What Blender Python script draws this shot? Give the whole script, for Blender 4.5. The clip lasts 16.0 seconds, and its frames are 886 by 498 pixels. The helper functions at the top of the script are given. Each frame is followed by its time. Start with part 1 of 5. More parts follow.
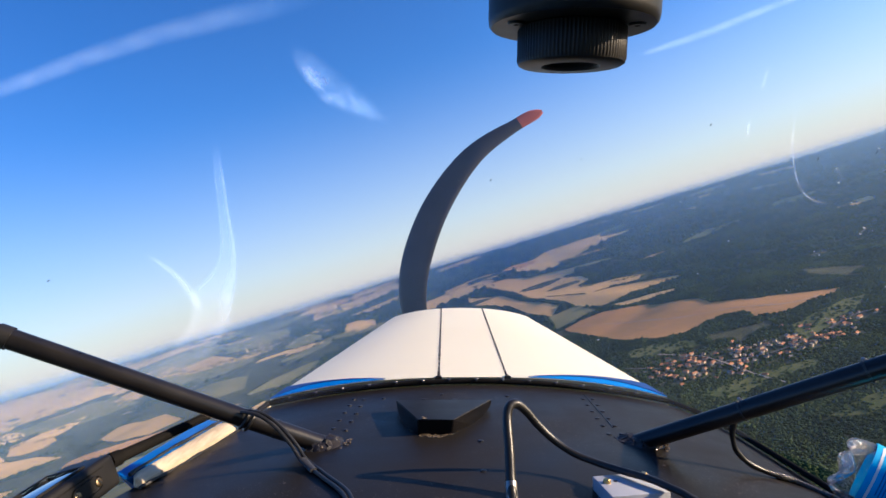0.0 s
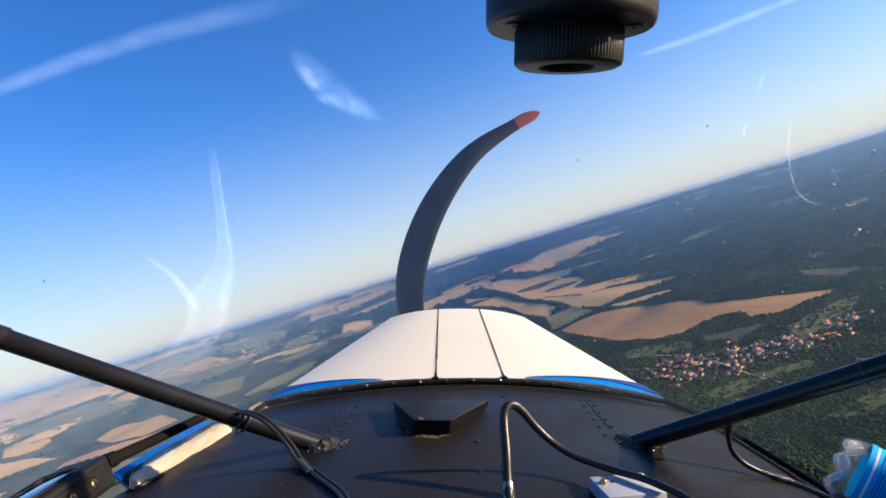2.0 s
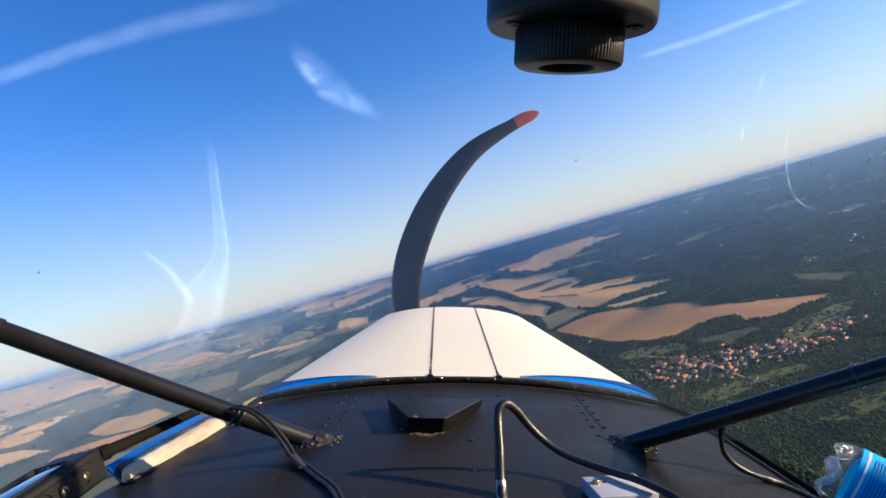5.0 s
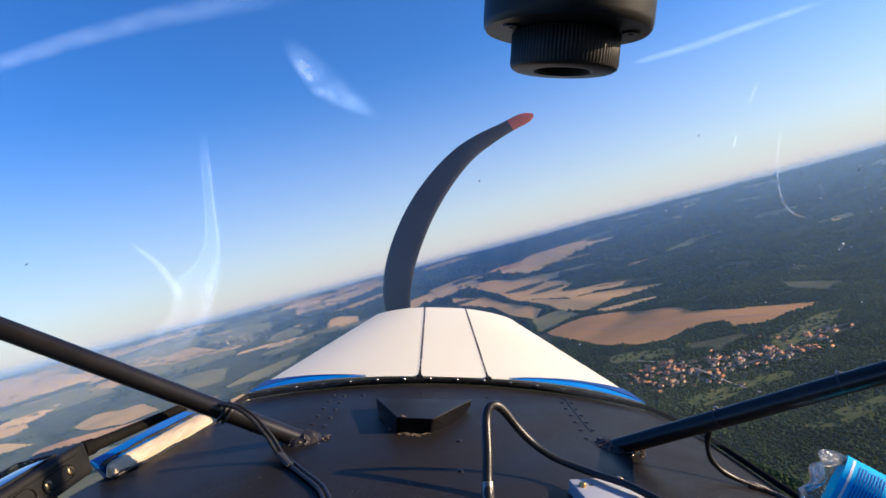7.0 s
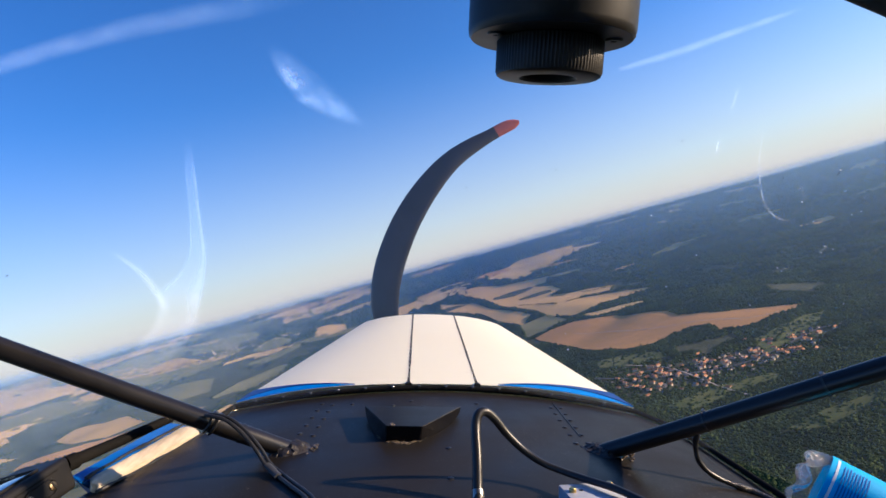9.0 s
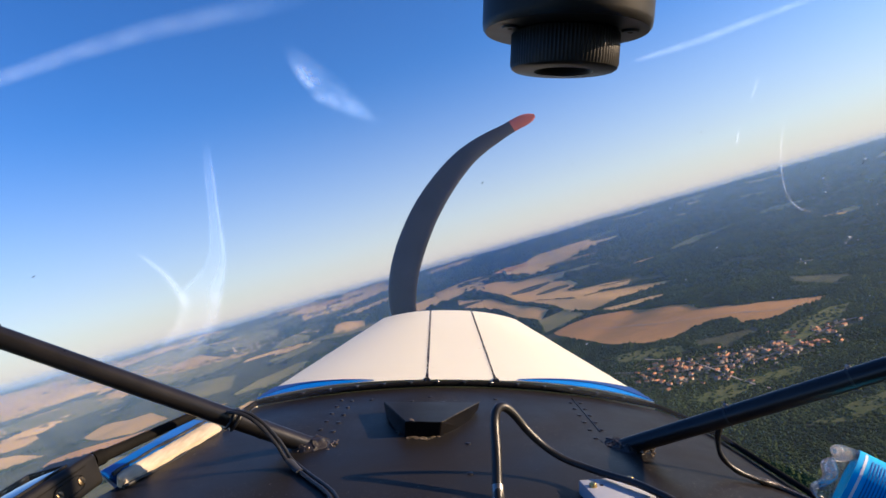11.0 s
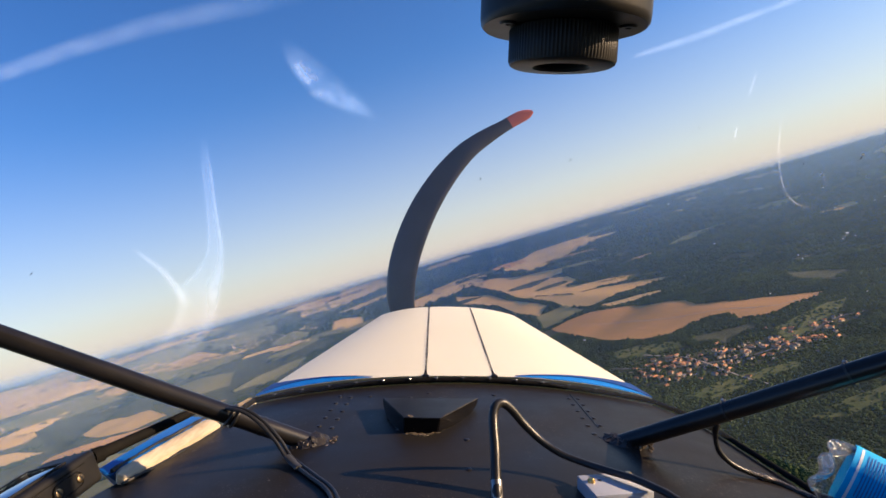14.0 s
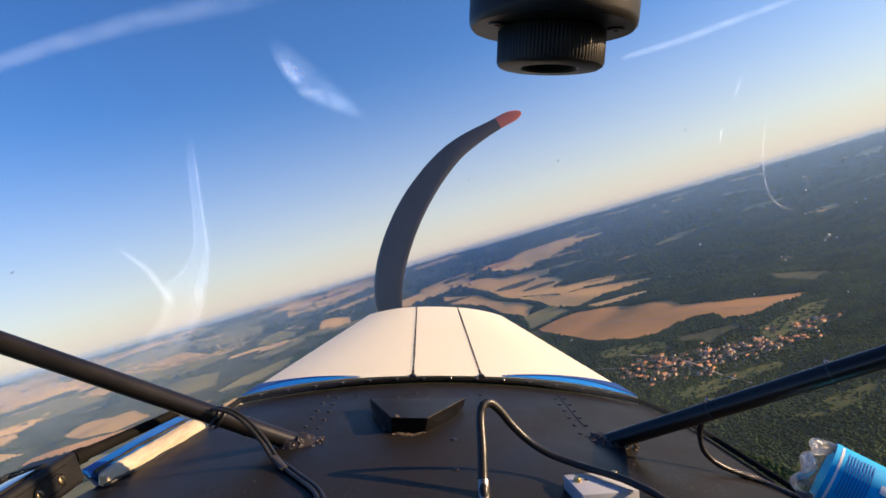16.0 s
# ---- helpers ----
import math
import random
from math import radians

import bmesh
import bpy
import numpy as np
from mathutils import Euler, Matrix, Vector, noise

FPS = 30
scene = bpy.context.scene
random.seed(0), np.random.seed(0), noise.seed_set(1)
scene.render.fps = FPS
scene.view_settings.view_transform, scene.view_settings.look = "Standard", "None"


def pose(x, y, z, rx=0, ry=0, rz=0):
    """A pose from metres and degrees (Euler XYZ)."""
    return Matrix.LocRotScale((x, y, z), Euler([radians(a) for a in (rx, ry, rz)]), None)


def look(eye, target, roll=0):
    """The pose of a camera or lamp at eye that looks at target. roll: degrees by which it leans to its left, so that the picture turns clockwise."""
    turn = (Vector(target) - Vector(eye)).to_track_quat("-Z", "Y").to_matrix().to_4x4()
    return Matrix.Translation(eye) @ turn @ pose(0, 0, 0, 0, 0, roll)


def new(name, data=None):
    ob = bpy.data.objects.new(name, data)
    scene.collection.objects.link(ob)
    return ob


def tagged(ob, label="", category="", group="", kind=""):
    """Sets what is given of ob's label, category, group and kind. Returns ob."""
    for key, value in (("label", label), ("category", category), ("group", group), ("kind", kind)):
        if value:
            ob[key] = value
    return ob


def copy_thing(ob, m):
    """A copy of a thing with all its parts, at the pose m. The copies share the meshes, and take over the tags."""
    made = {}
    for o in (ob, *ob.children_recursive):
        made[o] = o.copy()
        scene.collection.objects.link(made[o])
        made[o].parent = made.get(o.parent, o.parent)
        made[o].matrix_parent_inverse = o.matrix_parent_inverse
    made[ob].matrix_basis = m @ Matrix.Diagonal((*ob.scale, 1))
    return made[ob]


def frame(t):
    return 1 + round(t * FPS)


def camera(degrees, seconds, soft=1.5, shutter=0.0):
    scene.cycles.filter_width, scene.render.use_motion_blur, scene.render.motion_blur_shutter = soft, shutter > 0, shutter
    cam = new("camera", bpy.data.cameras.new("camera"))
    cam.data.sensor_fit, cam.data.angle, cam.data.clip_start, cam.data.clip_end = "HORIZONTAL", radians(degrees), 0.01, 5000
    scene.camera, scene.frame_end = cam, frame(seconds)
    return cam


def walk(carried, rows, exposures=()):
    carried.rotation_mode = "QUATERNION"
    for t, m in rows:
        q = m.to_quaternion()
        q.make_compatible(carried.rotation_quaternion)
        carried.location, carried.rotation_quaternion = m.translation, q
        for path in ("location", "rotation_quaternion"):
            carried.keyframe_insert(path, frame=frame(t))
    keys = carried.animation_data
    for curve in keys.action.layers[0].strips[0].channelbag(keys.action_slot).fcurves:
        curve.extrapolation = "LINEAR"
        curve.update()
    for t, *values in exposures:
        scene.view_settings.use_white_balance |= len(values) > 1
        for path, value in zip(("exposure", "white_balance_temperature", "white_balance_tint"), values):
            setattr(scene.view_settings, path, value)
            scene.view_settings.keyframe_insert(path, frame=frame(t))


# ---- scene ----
def rows_from(data, base):
    return [(t, base @ pose(0, 0, 0, 90 + p, r, y)) for t, y, p, r in data]


# The aeroplane's own frame: x right, y ahead, z up, its origin at the eye, 400 m over the fields, banked to the right in a turn.
EYE_HEIGHT = 400.0
BANK = 16.6
AIR = Matrix.Translation((0, 0, EYE_HEIGHT)) @ pose(0, 0, 0, 0, 0, 0) @ Matrix.Rotation(radians(1.5), 4, "X") @ Matrix.Rotation(radians(BANK), 4, "Y")

cam = camera(76.2, 16.0, soft=1.6)
PATH = [  # seconds, yaw, pitch, roll in the aeroplane
    (0.0, -0.17, -0.03, 0.24), (0.5, -0.43, 0.06, 0.15), (1.0, -0.40, 0.02, 0.17), (1.5, -0.75, 0.13, 0.10),
    (2.0, -0.47, 0.04, 0.17), (2.5, -0.24, 0.11, 0.31), (3.0, -0.05, 0.14, 0.28), (3.5, 0.0, 0.0, 0.0),
    (4.0, -0.05, -0.27, -0.09), (5.2, -1.0, -0.10, -1.0), (6.5, -1.93, 0.0, -1.94), (7.0, -1.58, -0.08, -2.02), (7.5, -2.01, 0.19, -1.69),
    (8.0, -1.44, 0.08, -1.68), (8.5, -2.09, 0.35, -2.03), (9.0, -2.84, 0.64, -1.42), (9.2, -2.18, 0.52, -0.97), (10.2, -1.7, 0.3, -0.8),
    (11.3, -1.04, 0.17, -0.67), (11.5, -1.48, 0.33, -0.72), (12.0, -1.38, 0.25, -0.61), (12.5, -1.65, 0.23, -0.62),
    (13.0, -1.42, 0.04, -0.45), (13.5, -1.60, 0.07, -0.50), (14.0, -1.31, -0.17, -0.58), (14.5, -1.10, -0.40, -0.85),
    (15.0, -1.62, -0.39, -1.13), (15.5, -2.65, -0.15, -1.35), (16.0, -2.54, -0.16, -0.81)]
walk(cam, rows_from(PATH, AIR), exposures=[(0.0, 0.69, 5250, 9), (4.0, 0.66, 5230, 9), (8.5, 0.62, 5230, 10), (12.0, 0.62, 5650, 11), (16.0, 0.62, 6080, 12)])

# ---- light ----
SUN_ELEVATION, SUN_AZIMUTH = 10.5, 95.0     # degrees; azimuth to the right of the nose
sun_way = Vector((math.sin(radians(SUN_AZIMUTH)) * math.cos(radians(SUN_ELEVATION)),
                  math.cos(radians(SUN_AZIMUTH)) * math.cos(radians(SUN_ELEVATION)), math.sin(radians(SUN_ELEVATION))))
sun_data = bpy.data.lights.new("sun", "SUN")
sun_data.energy, sun_data.angle, sun_data.color = 6.2, radians(0.6), (1.0, 0.68, 0.38)
sun = new("sun", sun_data)
sun.matrix_world = look((0, 0, 400), Vector((0, 0, 400)) - sun_way)
world = bpy.data.worlds.new("sky")
scene.world = world
world.use_nodes = True
sky = world.node_tree.nodes.new("ShaderNodeTexSky")
sky.sky_type, sky.sun_disc = "NISHITA", False
sky.sun_elevation, sky.sun_rotation = radians(SUN_ELEVATION), radians(SUN_AZIMUTH)
sky.altitude, sky.air_density, sky.dust_density, sky.ozone_density = 300, 1.0, 0.2, 2.6
tone = world.node_tree.nodes.new("ShaderNodeHueSaturation")
tone.inputs["Hue"].default_value = 0.516
tone.inputs["Saturation"].default_value = 1.22
world.node_tree.links.new(sky.outputs[0], tone.inputs["Color"])
world.node_tree.links.new(tone.outputs[0], world.node_tree.nodes["Background"].inputs[0])
world.node_tree.nodes["Background"].inputs[1].default_value = 0.145


# ---- materials ----
def mat(name, a, b=None, rough=0.6, metal=0.0, size=20.0, fine=150.0, bump=0.1, coat=0.0, spec=0.5, stretch=(1, 1, 1), piece=0.0, rvar=0.12, dist=0.002, ior=1.45):
    """Two-scale mottled surface between the colours a and b; sizes are in features per metre."""
    m = bpy.data.materials.new(name)
    m.use_nodes = True
    nt = m.node_tree
    n, l = nt.nodes, nt.links
    bs = n["Principled BSDF"]
    b = b or tuple(c * 0.75 for c in a)
    co = n.new("ShaderNodeTexCoord")
    mp = n.new("ShaderNodeMapping")
    mp.inputs["Scale"].default_value = stretch
    l.new(co.outputs["Object"], mp.inputs[0])
    big, small = n.new("ShaderNodeTexNoise"), n.new("ShaderNodeTexNoise")
    for t, s, d in ((big, size, 5), (small, fine, 3)):
        t.inputs["Scale"].default_value = s
        t.inputs["Detail"].default_value = d
        l.new(mp.outputs[0], t.inputs["Vector"])
    add = n.new("ShaderNodeMath")
    add.operation = "MULTIPLY_ADD"
    l.new(small.outputs[0], add.inputs[0])
    add.inputs[1].default_value = 0.35
    l.new(big.outputs[0], add.inputs[2])
    ramp = n.new("ShaderNodeValToRGB")
    ramp.color_ramp.elements[0].position, ramp.color_ramp.elements[1].position = 0.45, 0.92
    ramp.color_ramp.elements[0].color, ramp.color_ramp.elements[1].color = (*a, 1), (*b, 1)
    l.new(add.outputs[0], ramp.inputs[0])
    out = ramp.outputs[0]
    if piece:
        info = n.new("ShaderNodeObjectInfo")
        hsv = n.new("ShaderNodeHueSaturation")
        rng = n.new("ShaderNodeMapRange")
        rng.inputs[3].default_value, rng.inputs[4].default_value = 1 - piece, 1 + piece
        l.new(info.outputs["Random"], rng.inputs[0])
        l.new(rng.outputs[0], hsv.inputs["Value"])
        l.new(out, hsv.inputs["Color"])
        out = hsv.outputs[0]
    l.new(out, bs.inputs["Base Color"])
    rr = n.new("ShaderNodeMapRange")
    rr.inputs[3].default_value, rr.inputs[4].default_value = max(0.02, rough - rvar), min(1, rough + rvar)
    l.new(big.outputs[0], rr.inputs[0])
    l.new(rr.outputs[0], bs.inputs["Roughness"])
    bs.inputs["Metallic"].default_value = metal
    bs.inputs["IOR"].default_value = ior
    bs.inputs["Coat Weight"].default_value = coat
    bs.inputs["Specular IOR Level"].default_value = spec
    if bump:
        bp = n.new("ShaderNodeBump")
        bp.inputs["Strength"].default_value = bump
        bp.inputs["Distance"].default_value = dist
        l.new(small.outputs[0], bp.inputs["Height"])
        l.new(bp.outputs[0], bs.inputs["Normal"])
    return m


M_DECK = mat("black_deck_paint", (0.0118, 0.0105, 0.0092), (0.0215, 0.0185, 0.0155), rough=0.40, size=9, fine=420, bump=0.16, dist=0.0005, spec=0.20, rvar=0.2, ior=1.32)
M_TUBE = mat("black_tube_paint", (0.009, 0.009, 0.010), (0.018, 0.016, 0.015), rough=0.31, size=25, fine=300, bump=0.08, dist=0.0006)
M_RUBBER = mat("black_rubber", (0.012, 0.012, 0.012), (0.022, 0.021, 0.020), rough=0.38, size=40, fine=400, bump=0.1, dist=0.0005)
M_EDGING = mat("black_edging", (0.007, 0.007, 0.007), (0.014, 0.013, 0.012), rough=0.7, size=40, fine=300, bump=0.3, dist=0.001, spec=0.08, ior=1.25)
M_SCOOP = mat("satin_black_plastic", (0.004, 0.004, 0.005), (0.008, 0.007, 0.007), rough=0.34, size=30, fine=500, bump=0.06, dist=0.0004, spec=0.3, rvar=0.08, ior=1.22)
M_WHITE = mat("white_cowl_paint", (0.81, 0.775, 0.60), (0.76, 0.715, 0.545), rough=0.55, size=4, fine=40, bump=0.03, dist=0.001, spec=0.25)
M_BLUE = mat("blue_paint", (0.008, 0.12, 0.46), (0.006, 0.09, 0.38), rough=0.35, size=12, fine=80, bump=0.04, dist=0.001, coat=0.3)
M_BAND = mat("blue_band_paint", (0.005, 0.21, 0.68), (0.004, 0.17, 0.60), rough=0.55, size=12, fine=80, bump=0.04, dist=0.001, spec=0.2)
M_BAND_SHADE = mat("band_shade_paint", (0.006, 0.055, 0.26), (0.005, 0.045, 0.22), rough=0.5, size=12, fine=80, bump=0.04, dist=0.001, spec=0.2)
M_TRIM = mat("cream_fabric_edge", (0.72, 0.62, 0.45), (0.30, 0.24, 0.16), rough=0.55, size=26, fine=220, bump=0.35, dist=0.0008, stretch=(1, 0.12, 1))
M_STEEL = mat("dull_steel", (0.42, 0.40, 0.38), (0.25, 0.23, 0.21), rough=0.35, metal=1.0, size=60, fine=600, bump=0.05)
M_SCREW = mat("bronzed_screw", (0.30, 0.23, 0.13), (0.14, 0.11, 0.07), rough=0.4, metal=1.0, size=60, fine=600, bump=0.05)
M_CHIP = mat("chipped_hinge", (0.88, 0.85, 0.78), (0.26, 0.24, 0.21), rough=0.3, size=90, fine=300, bump=0.1, spec=0.5)
M_BRASS = mat("brass", (0.60, 0.42, 0.16), (0.40, 0.26, 0.10), rough=0.35, metal=1.0, size=90, fine=600, bump=0.05)
M_SEALANT = mat("dirty_sealant", (0.012, 0.011, 0.010), (0.035, 0.029, 0.024), rough=0.45, size=160, fine=600, bump=0.5, dist=0.002)
M_RESIDUE = mat("crumbled_glue", (0.24, 0.19, 0.13), (0.05, 0.04, 0.03), rough=0.22, size=200, fine=700, bump=0.6, dist=0.001, spec=0.8)
M_BOX = mat("grey_painted_box", (0.46, 0.48, 0.52), (0.38, 0.40, 0.44), rough=0.45, size=14, fine=300, bump=0.05, dist=0.0004)
M_RADIO = mat("black_radio_casing", (0.008, 0.008, 0.009), (0.015, 0.014, 0.013), rough=0.5, size=40, fine=900, bump=0.2, dist=0.0003, spec=0.25)
M_SCREEN = mat("glass_screen", (0.02, 0.025, 0.03), (0.02, 0.025, 0.03), rough=0.06, size=5, fine=40, bump=0.0, spec=1.0, coat=1.0, rvar=0.02)
M_FITTING = mat("worn_black_fitting", (0.008, 0.0078, 0.0072), (0.017, 0.015, 0.012), rough=0.42, size=30, fine=300, bump=0.08, dist=0.0004, spec=0.4, ior=1.35)
M_PAPER = mat("printed_paper", (0.72, 0.68, 0.60), (0.60, 0.56, 0.48), rough=0.6, size=30, fine=200, bump=0.05)
M_PROP = mat("dark_propeller", (0.055, 0.058, 0.068), (0.075, 0.078, 0.090), rough=0.45, size=8, fine=60, bump=0.04)
M_TIP = mat("red_propeller_tip", (0.50, 0.15, 0.12), (0.42, 0.11, 0.09), rough=0.45, size=8, fine=60, bump=0.04)
M_TAPE = mat("crinkled_tape", (0.020, 0.017, 0.013), (0.05, 0.04, 0.028), rough=0.25, size=140, fine=500, bump=0.8, dist=0.0015, spec=0.7)
M_SLEEVE = mat("grey_sleeve", (0.028, 0.027, 0.026), (0.05, 0.05, 0.05), rough=0.5, size=60, fine=400)
M_TIE_GLINT = mat("pale_tie_glint", (0.34, 0.32, 0.29), (0.28, 0.26, 0.24), rough=0.35, size=60, fine=400, bump=0.0)
M_LABEL = mat("blue_bottle_label", (0.014, 0.43, 0.88), (0.014, 0.38, 0.80), rough=0.5, size=25, fine=200, bump=0.05, dist=0.0005, spec=0.3)
M_INK = mat("dark_blue_ink", (0.01, 0.12, 0.42), (0.01, 0.12, 0.42), rough=0.4, bump=0.0)
M_LIGHTINK = mat("pale_ink", (0.75, 0.80, 0.85), (0.68, 0.74, 0.8), rough=0.4, bump=0.0)
M_GLINT_FLECK = mat("pale_glint_fleck", (0.88, 0.84, 0.78), (0.78, 0.73, 0.66), rough=0.4, size=300, fine=900, bump=0.0)
M_CABIN = mat("dark_cabin_lining", (0.06, 0.06, 0.065), (0.04, 0.04, 0.042), rough=0.8, size=10, fine=200, bump=0.15)
M_SPECK = mat("dried_insect", (0.05, 0.045, 0.04), (0.02, 0.02, 0.018), rough=0.7, size=400, fine=900, bump=0.1)



def specked(m, scale, level, colour):
    """Scatters fine dust specks of a colour over a surface."""
    n, l = m.node_tree.nodes, m.node_tree.links
    inp = n["Principled BSDF"].inputs["Base Color"]
    old = inp.links[0].from_socket
    co, nz, big, mul, rng, mx = (n.new(k) for k in ("ShaderNodeTexCoord", "ShaderNodeTexNoise", "ShaderNodeTexNoise", "ShaderNodeMath", "ShaderNodeMapRange", "ShaderNodeMix"))
    mx.data_type = "RGBA"
    nz.inputs["Scale"].default_value, nz.inputs["Detail"].default_value = scale, 2
    big.inputs["Scale"].default_value, big.inputs["Detail"].default_value = 7, 4
    l.new(co.outputs["Object"], nz.inputs["Vector"])
    l.new(co.outputs["Object"], big.inputs["Vector"])
    mul.operation = "MULTIPLY_ADD"
    l.new(big.outputs[0], mul.inputs[0])
    mul.inputs[1].default_value = 0.3
    l.new(nz.outputs[0], mul.inputs[2])
    rng.inputs[1].default_value, rng.inputs[2].default_value = level, level + 0.08
    l.new(mul.outputs[0], rng.inputs[0])
    l.new(rng.outputs[0], mx.inputs["Factor"])
    l.new(old, mx.inputs["A"])
    mx.inputs["B"].default_value = (*colour, 1)
    l.new(mx.outputs["Result"], inp)


specked(M_DECK, 520, 0.822, (0.12, 0.11, 0.10))
specked(M_DECK, 190, 0.870, (0.12, 0.105, 0.09))
specked(M_DECK, 60, 0.86, (0.045, 0.038, 0.032))
specked(M_SCOOP, 400, 0.90, (0.22, 0.19, 0.16))
specked(M_WHITE, 60, 0.90, (0.45, 0.40, 0.34))

# land, features per metre are small
M_WOODS = mat("woodland_ground", (0.055, 0.066, 0.036), (0.110, 0.112, 0.055), rough=0.95, size=0.012, fine=0.12, bump=1.0, dist=4.0, spec=0.1)
M_CROWN = mat("tree_crowns", (0.014, 0.034, 0.018), (0.066, 0.090, 0.028), rough=0.95, size=0.0065, fine=1.1, bump=1.0, dist=0.9, spec=0.05)


def island_tint(m, spread):
    """Lets every loose piece of a joined mesh differ a little in brightness."""
    n, l = m.node_tree.nodes, m.node_tree.links
    inp = n["Principled BSDF"].inputs["Base Color"]
    old = inp.links[0].from_socket
    geo, rng, hsv = n.new("ShaderNodeNewGeometry"), n.new("ShaderNodeMapRange"), n.new("ShaderNodeHueSaturation")
    rng.inputs[3].default_value, rng.inputs[4].default_value = 1 - spread, 1 + spread
    l.new(geo.outputs["Random Per Island"], rng.inputs[0])
    l.new(rng.outputs[0], hsv.inputs["Value"])
    l.new(old, hsv.inputs["Color"])
    l.new(hsv.outputs[0], inp)


island_tint(M_CROWN, 0.20)
M_STUBBLE = mat("cut_corn_stubble", (0.74, 0.47, 0.17), (0.58, 0.36, 0.13), rough=0.95, size=0.006, fine=0.06, bump=0.1, dist=0.3, spec=0.1, stretch=(1, 0.35, 1), piece=0.18)
M_PASTURE = mat("pasture", (0.19, 0.185, 0.075), (0.28, 0.24, 0.10), rough=0.95, size=0.008, fine=0.08, bump=0.1, dist=0.3, spec=0.1, piece=0.2)
M_MEADOW = mat("meadow_grass", (0.085, 0.110, 0.036), (0.17, 0.165, 0.055), rough=0.95, size=0.012, fine=0.12, bump=0.2, dist=0.5, spec=0.1, piece=0.15)
M_PLOUGH = mat("tilled_soil", (0.60, 0.31, 0.11), (0.44, 0.25, 0.09), rough=0.95, size=0.006, fine=0.07, bump=0.1, dist=0.3, spec=0.1, stretch=(0.4, 1, 1), piece=0.12)
M_TRACK = mat("pale_gravel", (0.52, 0.44, 0.32), (0.40, 0.33, 0.24), rough=0.95, size=0.05, fine=0.6, bump=0.1, dist=0.05, spec=0.1)
M_ASPHALT = mat("worn_asphalt", (0.10, 0.10, 0.10), (0.16, 0.155, 0.15), rough=0.9, size=0.05, fine=0.6, bump=0.1, dist=0.03, spec=0.2)
M_HOUSE = mat("house_render", (0.64, 0.50, 0.33), (0.44, 0.33, 0.21), rough=0.85, size=0.5, fine=3, bump=0.05, piece=0.2)
M_ROOF = mat("clay_roof", (0.54, 0.24, 0.10), (0.38, 0.16, 0.07), rough=0.85, size=0.6, fine=4, bump=0.2, dist=0.05, piece=0.35)
M_GREYROOF = mat("slate_roof", (0.16, 0.15, 0.15), (0.10, 0.10, 0.10), rough=0.8, size=0.6, fine=4, bump=0.2, dist=0.05, piece=0.3)


def plain_glass(name, tint, gloss, rough=0.0):
    m = bpy.data.materials.new(name)
    m.use_nodes = True
    n, l = m.node_tree.nodes, m.node_tree.links
    n.remove(n["Principled BSDF"])
    tr, gl, mx, fr, mul = (n.new(k) for k in ("ShaderNodeBsdfTransparent", "ShaderNodeBsdfGlossy", "ShaderNodeMixShader", "ShaderNodeFresnel", "ShaderNodeMath"))
    tr.inputs[0].default_value = (*tint, 1)
    gl.inputs["Roughness"].default_value = rough
    fr.inputs[0].default_value = 1.45
    mul.operation = "MULTIPLY"
    mul.inputs[1].default_value = gloss
    l.new(fr.outputs[0], mul.inputs[0])
    l.new(mul.outputs[0], mx.inputs[0])
    l.new(tr.outputs[0], mx.inputs[1])
    l.new(gl.outputs[0], mx.inputs[2])
    l.new(mx.outputs[0], n["Material Output"].inputs[0])
    return m


M_PANE = plain_glass("acrylic_windscreen", (0.99, 0.99, 0.99), 0.05)


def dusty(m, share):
    """Adds a thin bluish film, lit from both sides, that veils a clear pane like dust and haze."""
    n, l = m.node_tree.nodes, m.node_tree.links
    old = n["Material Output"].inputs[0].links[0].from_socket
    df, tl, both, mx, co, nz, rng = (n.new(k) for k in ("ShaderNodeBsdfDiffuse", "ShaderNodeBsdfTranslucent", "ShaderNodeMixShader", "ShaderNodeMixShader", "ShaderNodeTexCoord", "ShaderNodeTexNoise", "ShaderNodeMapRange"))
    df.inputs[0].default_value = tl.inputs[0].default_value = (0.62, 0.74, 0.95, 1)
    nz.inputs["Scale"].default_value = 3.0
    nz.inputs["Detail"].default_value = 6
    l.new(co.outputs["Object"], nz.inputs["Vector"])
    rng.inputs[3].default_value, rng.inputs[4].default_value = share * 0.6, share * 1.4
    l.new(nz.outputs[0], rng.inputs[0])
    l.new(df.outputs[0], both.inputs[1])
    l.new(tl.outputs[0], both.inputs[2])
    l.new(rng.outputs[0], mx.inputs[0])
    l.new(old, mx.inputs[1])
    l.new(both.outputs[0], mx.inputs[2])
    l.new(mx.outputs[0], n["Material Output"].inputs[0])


# Dirt film on the windscreen, tinted blue to imitate haze over the land.
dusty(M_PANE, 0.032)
M_PET = plain_glass("clear_bottle_plastic", (0.95, 0.96, 0.97), 1.0, 0.07)

dusty(M_PET, 0.05)

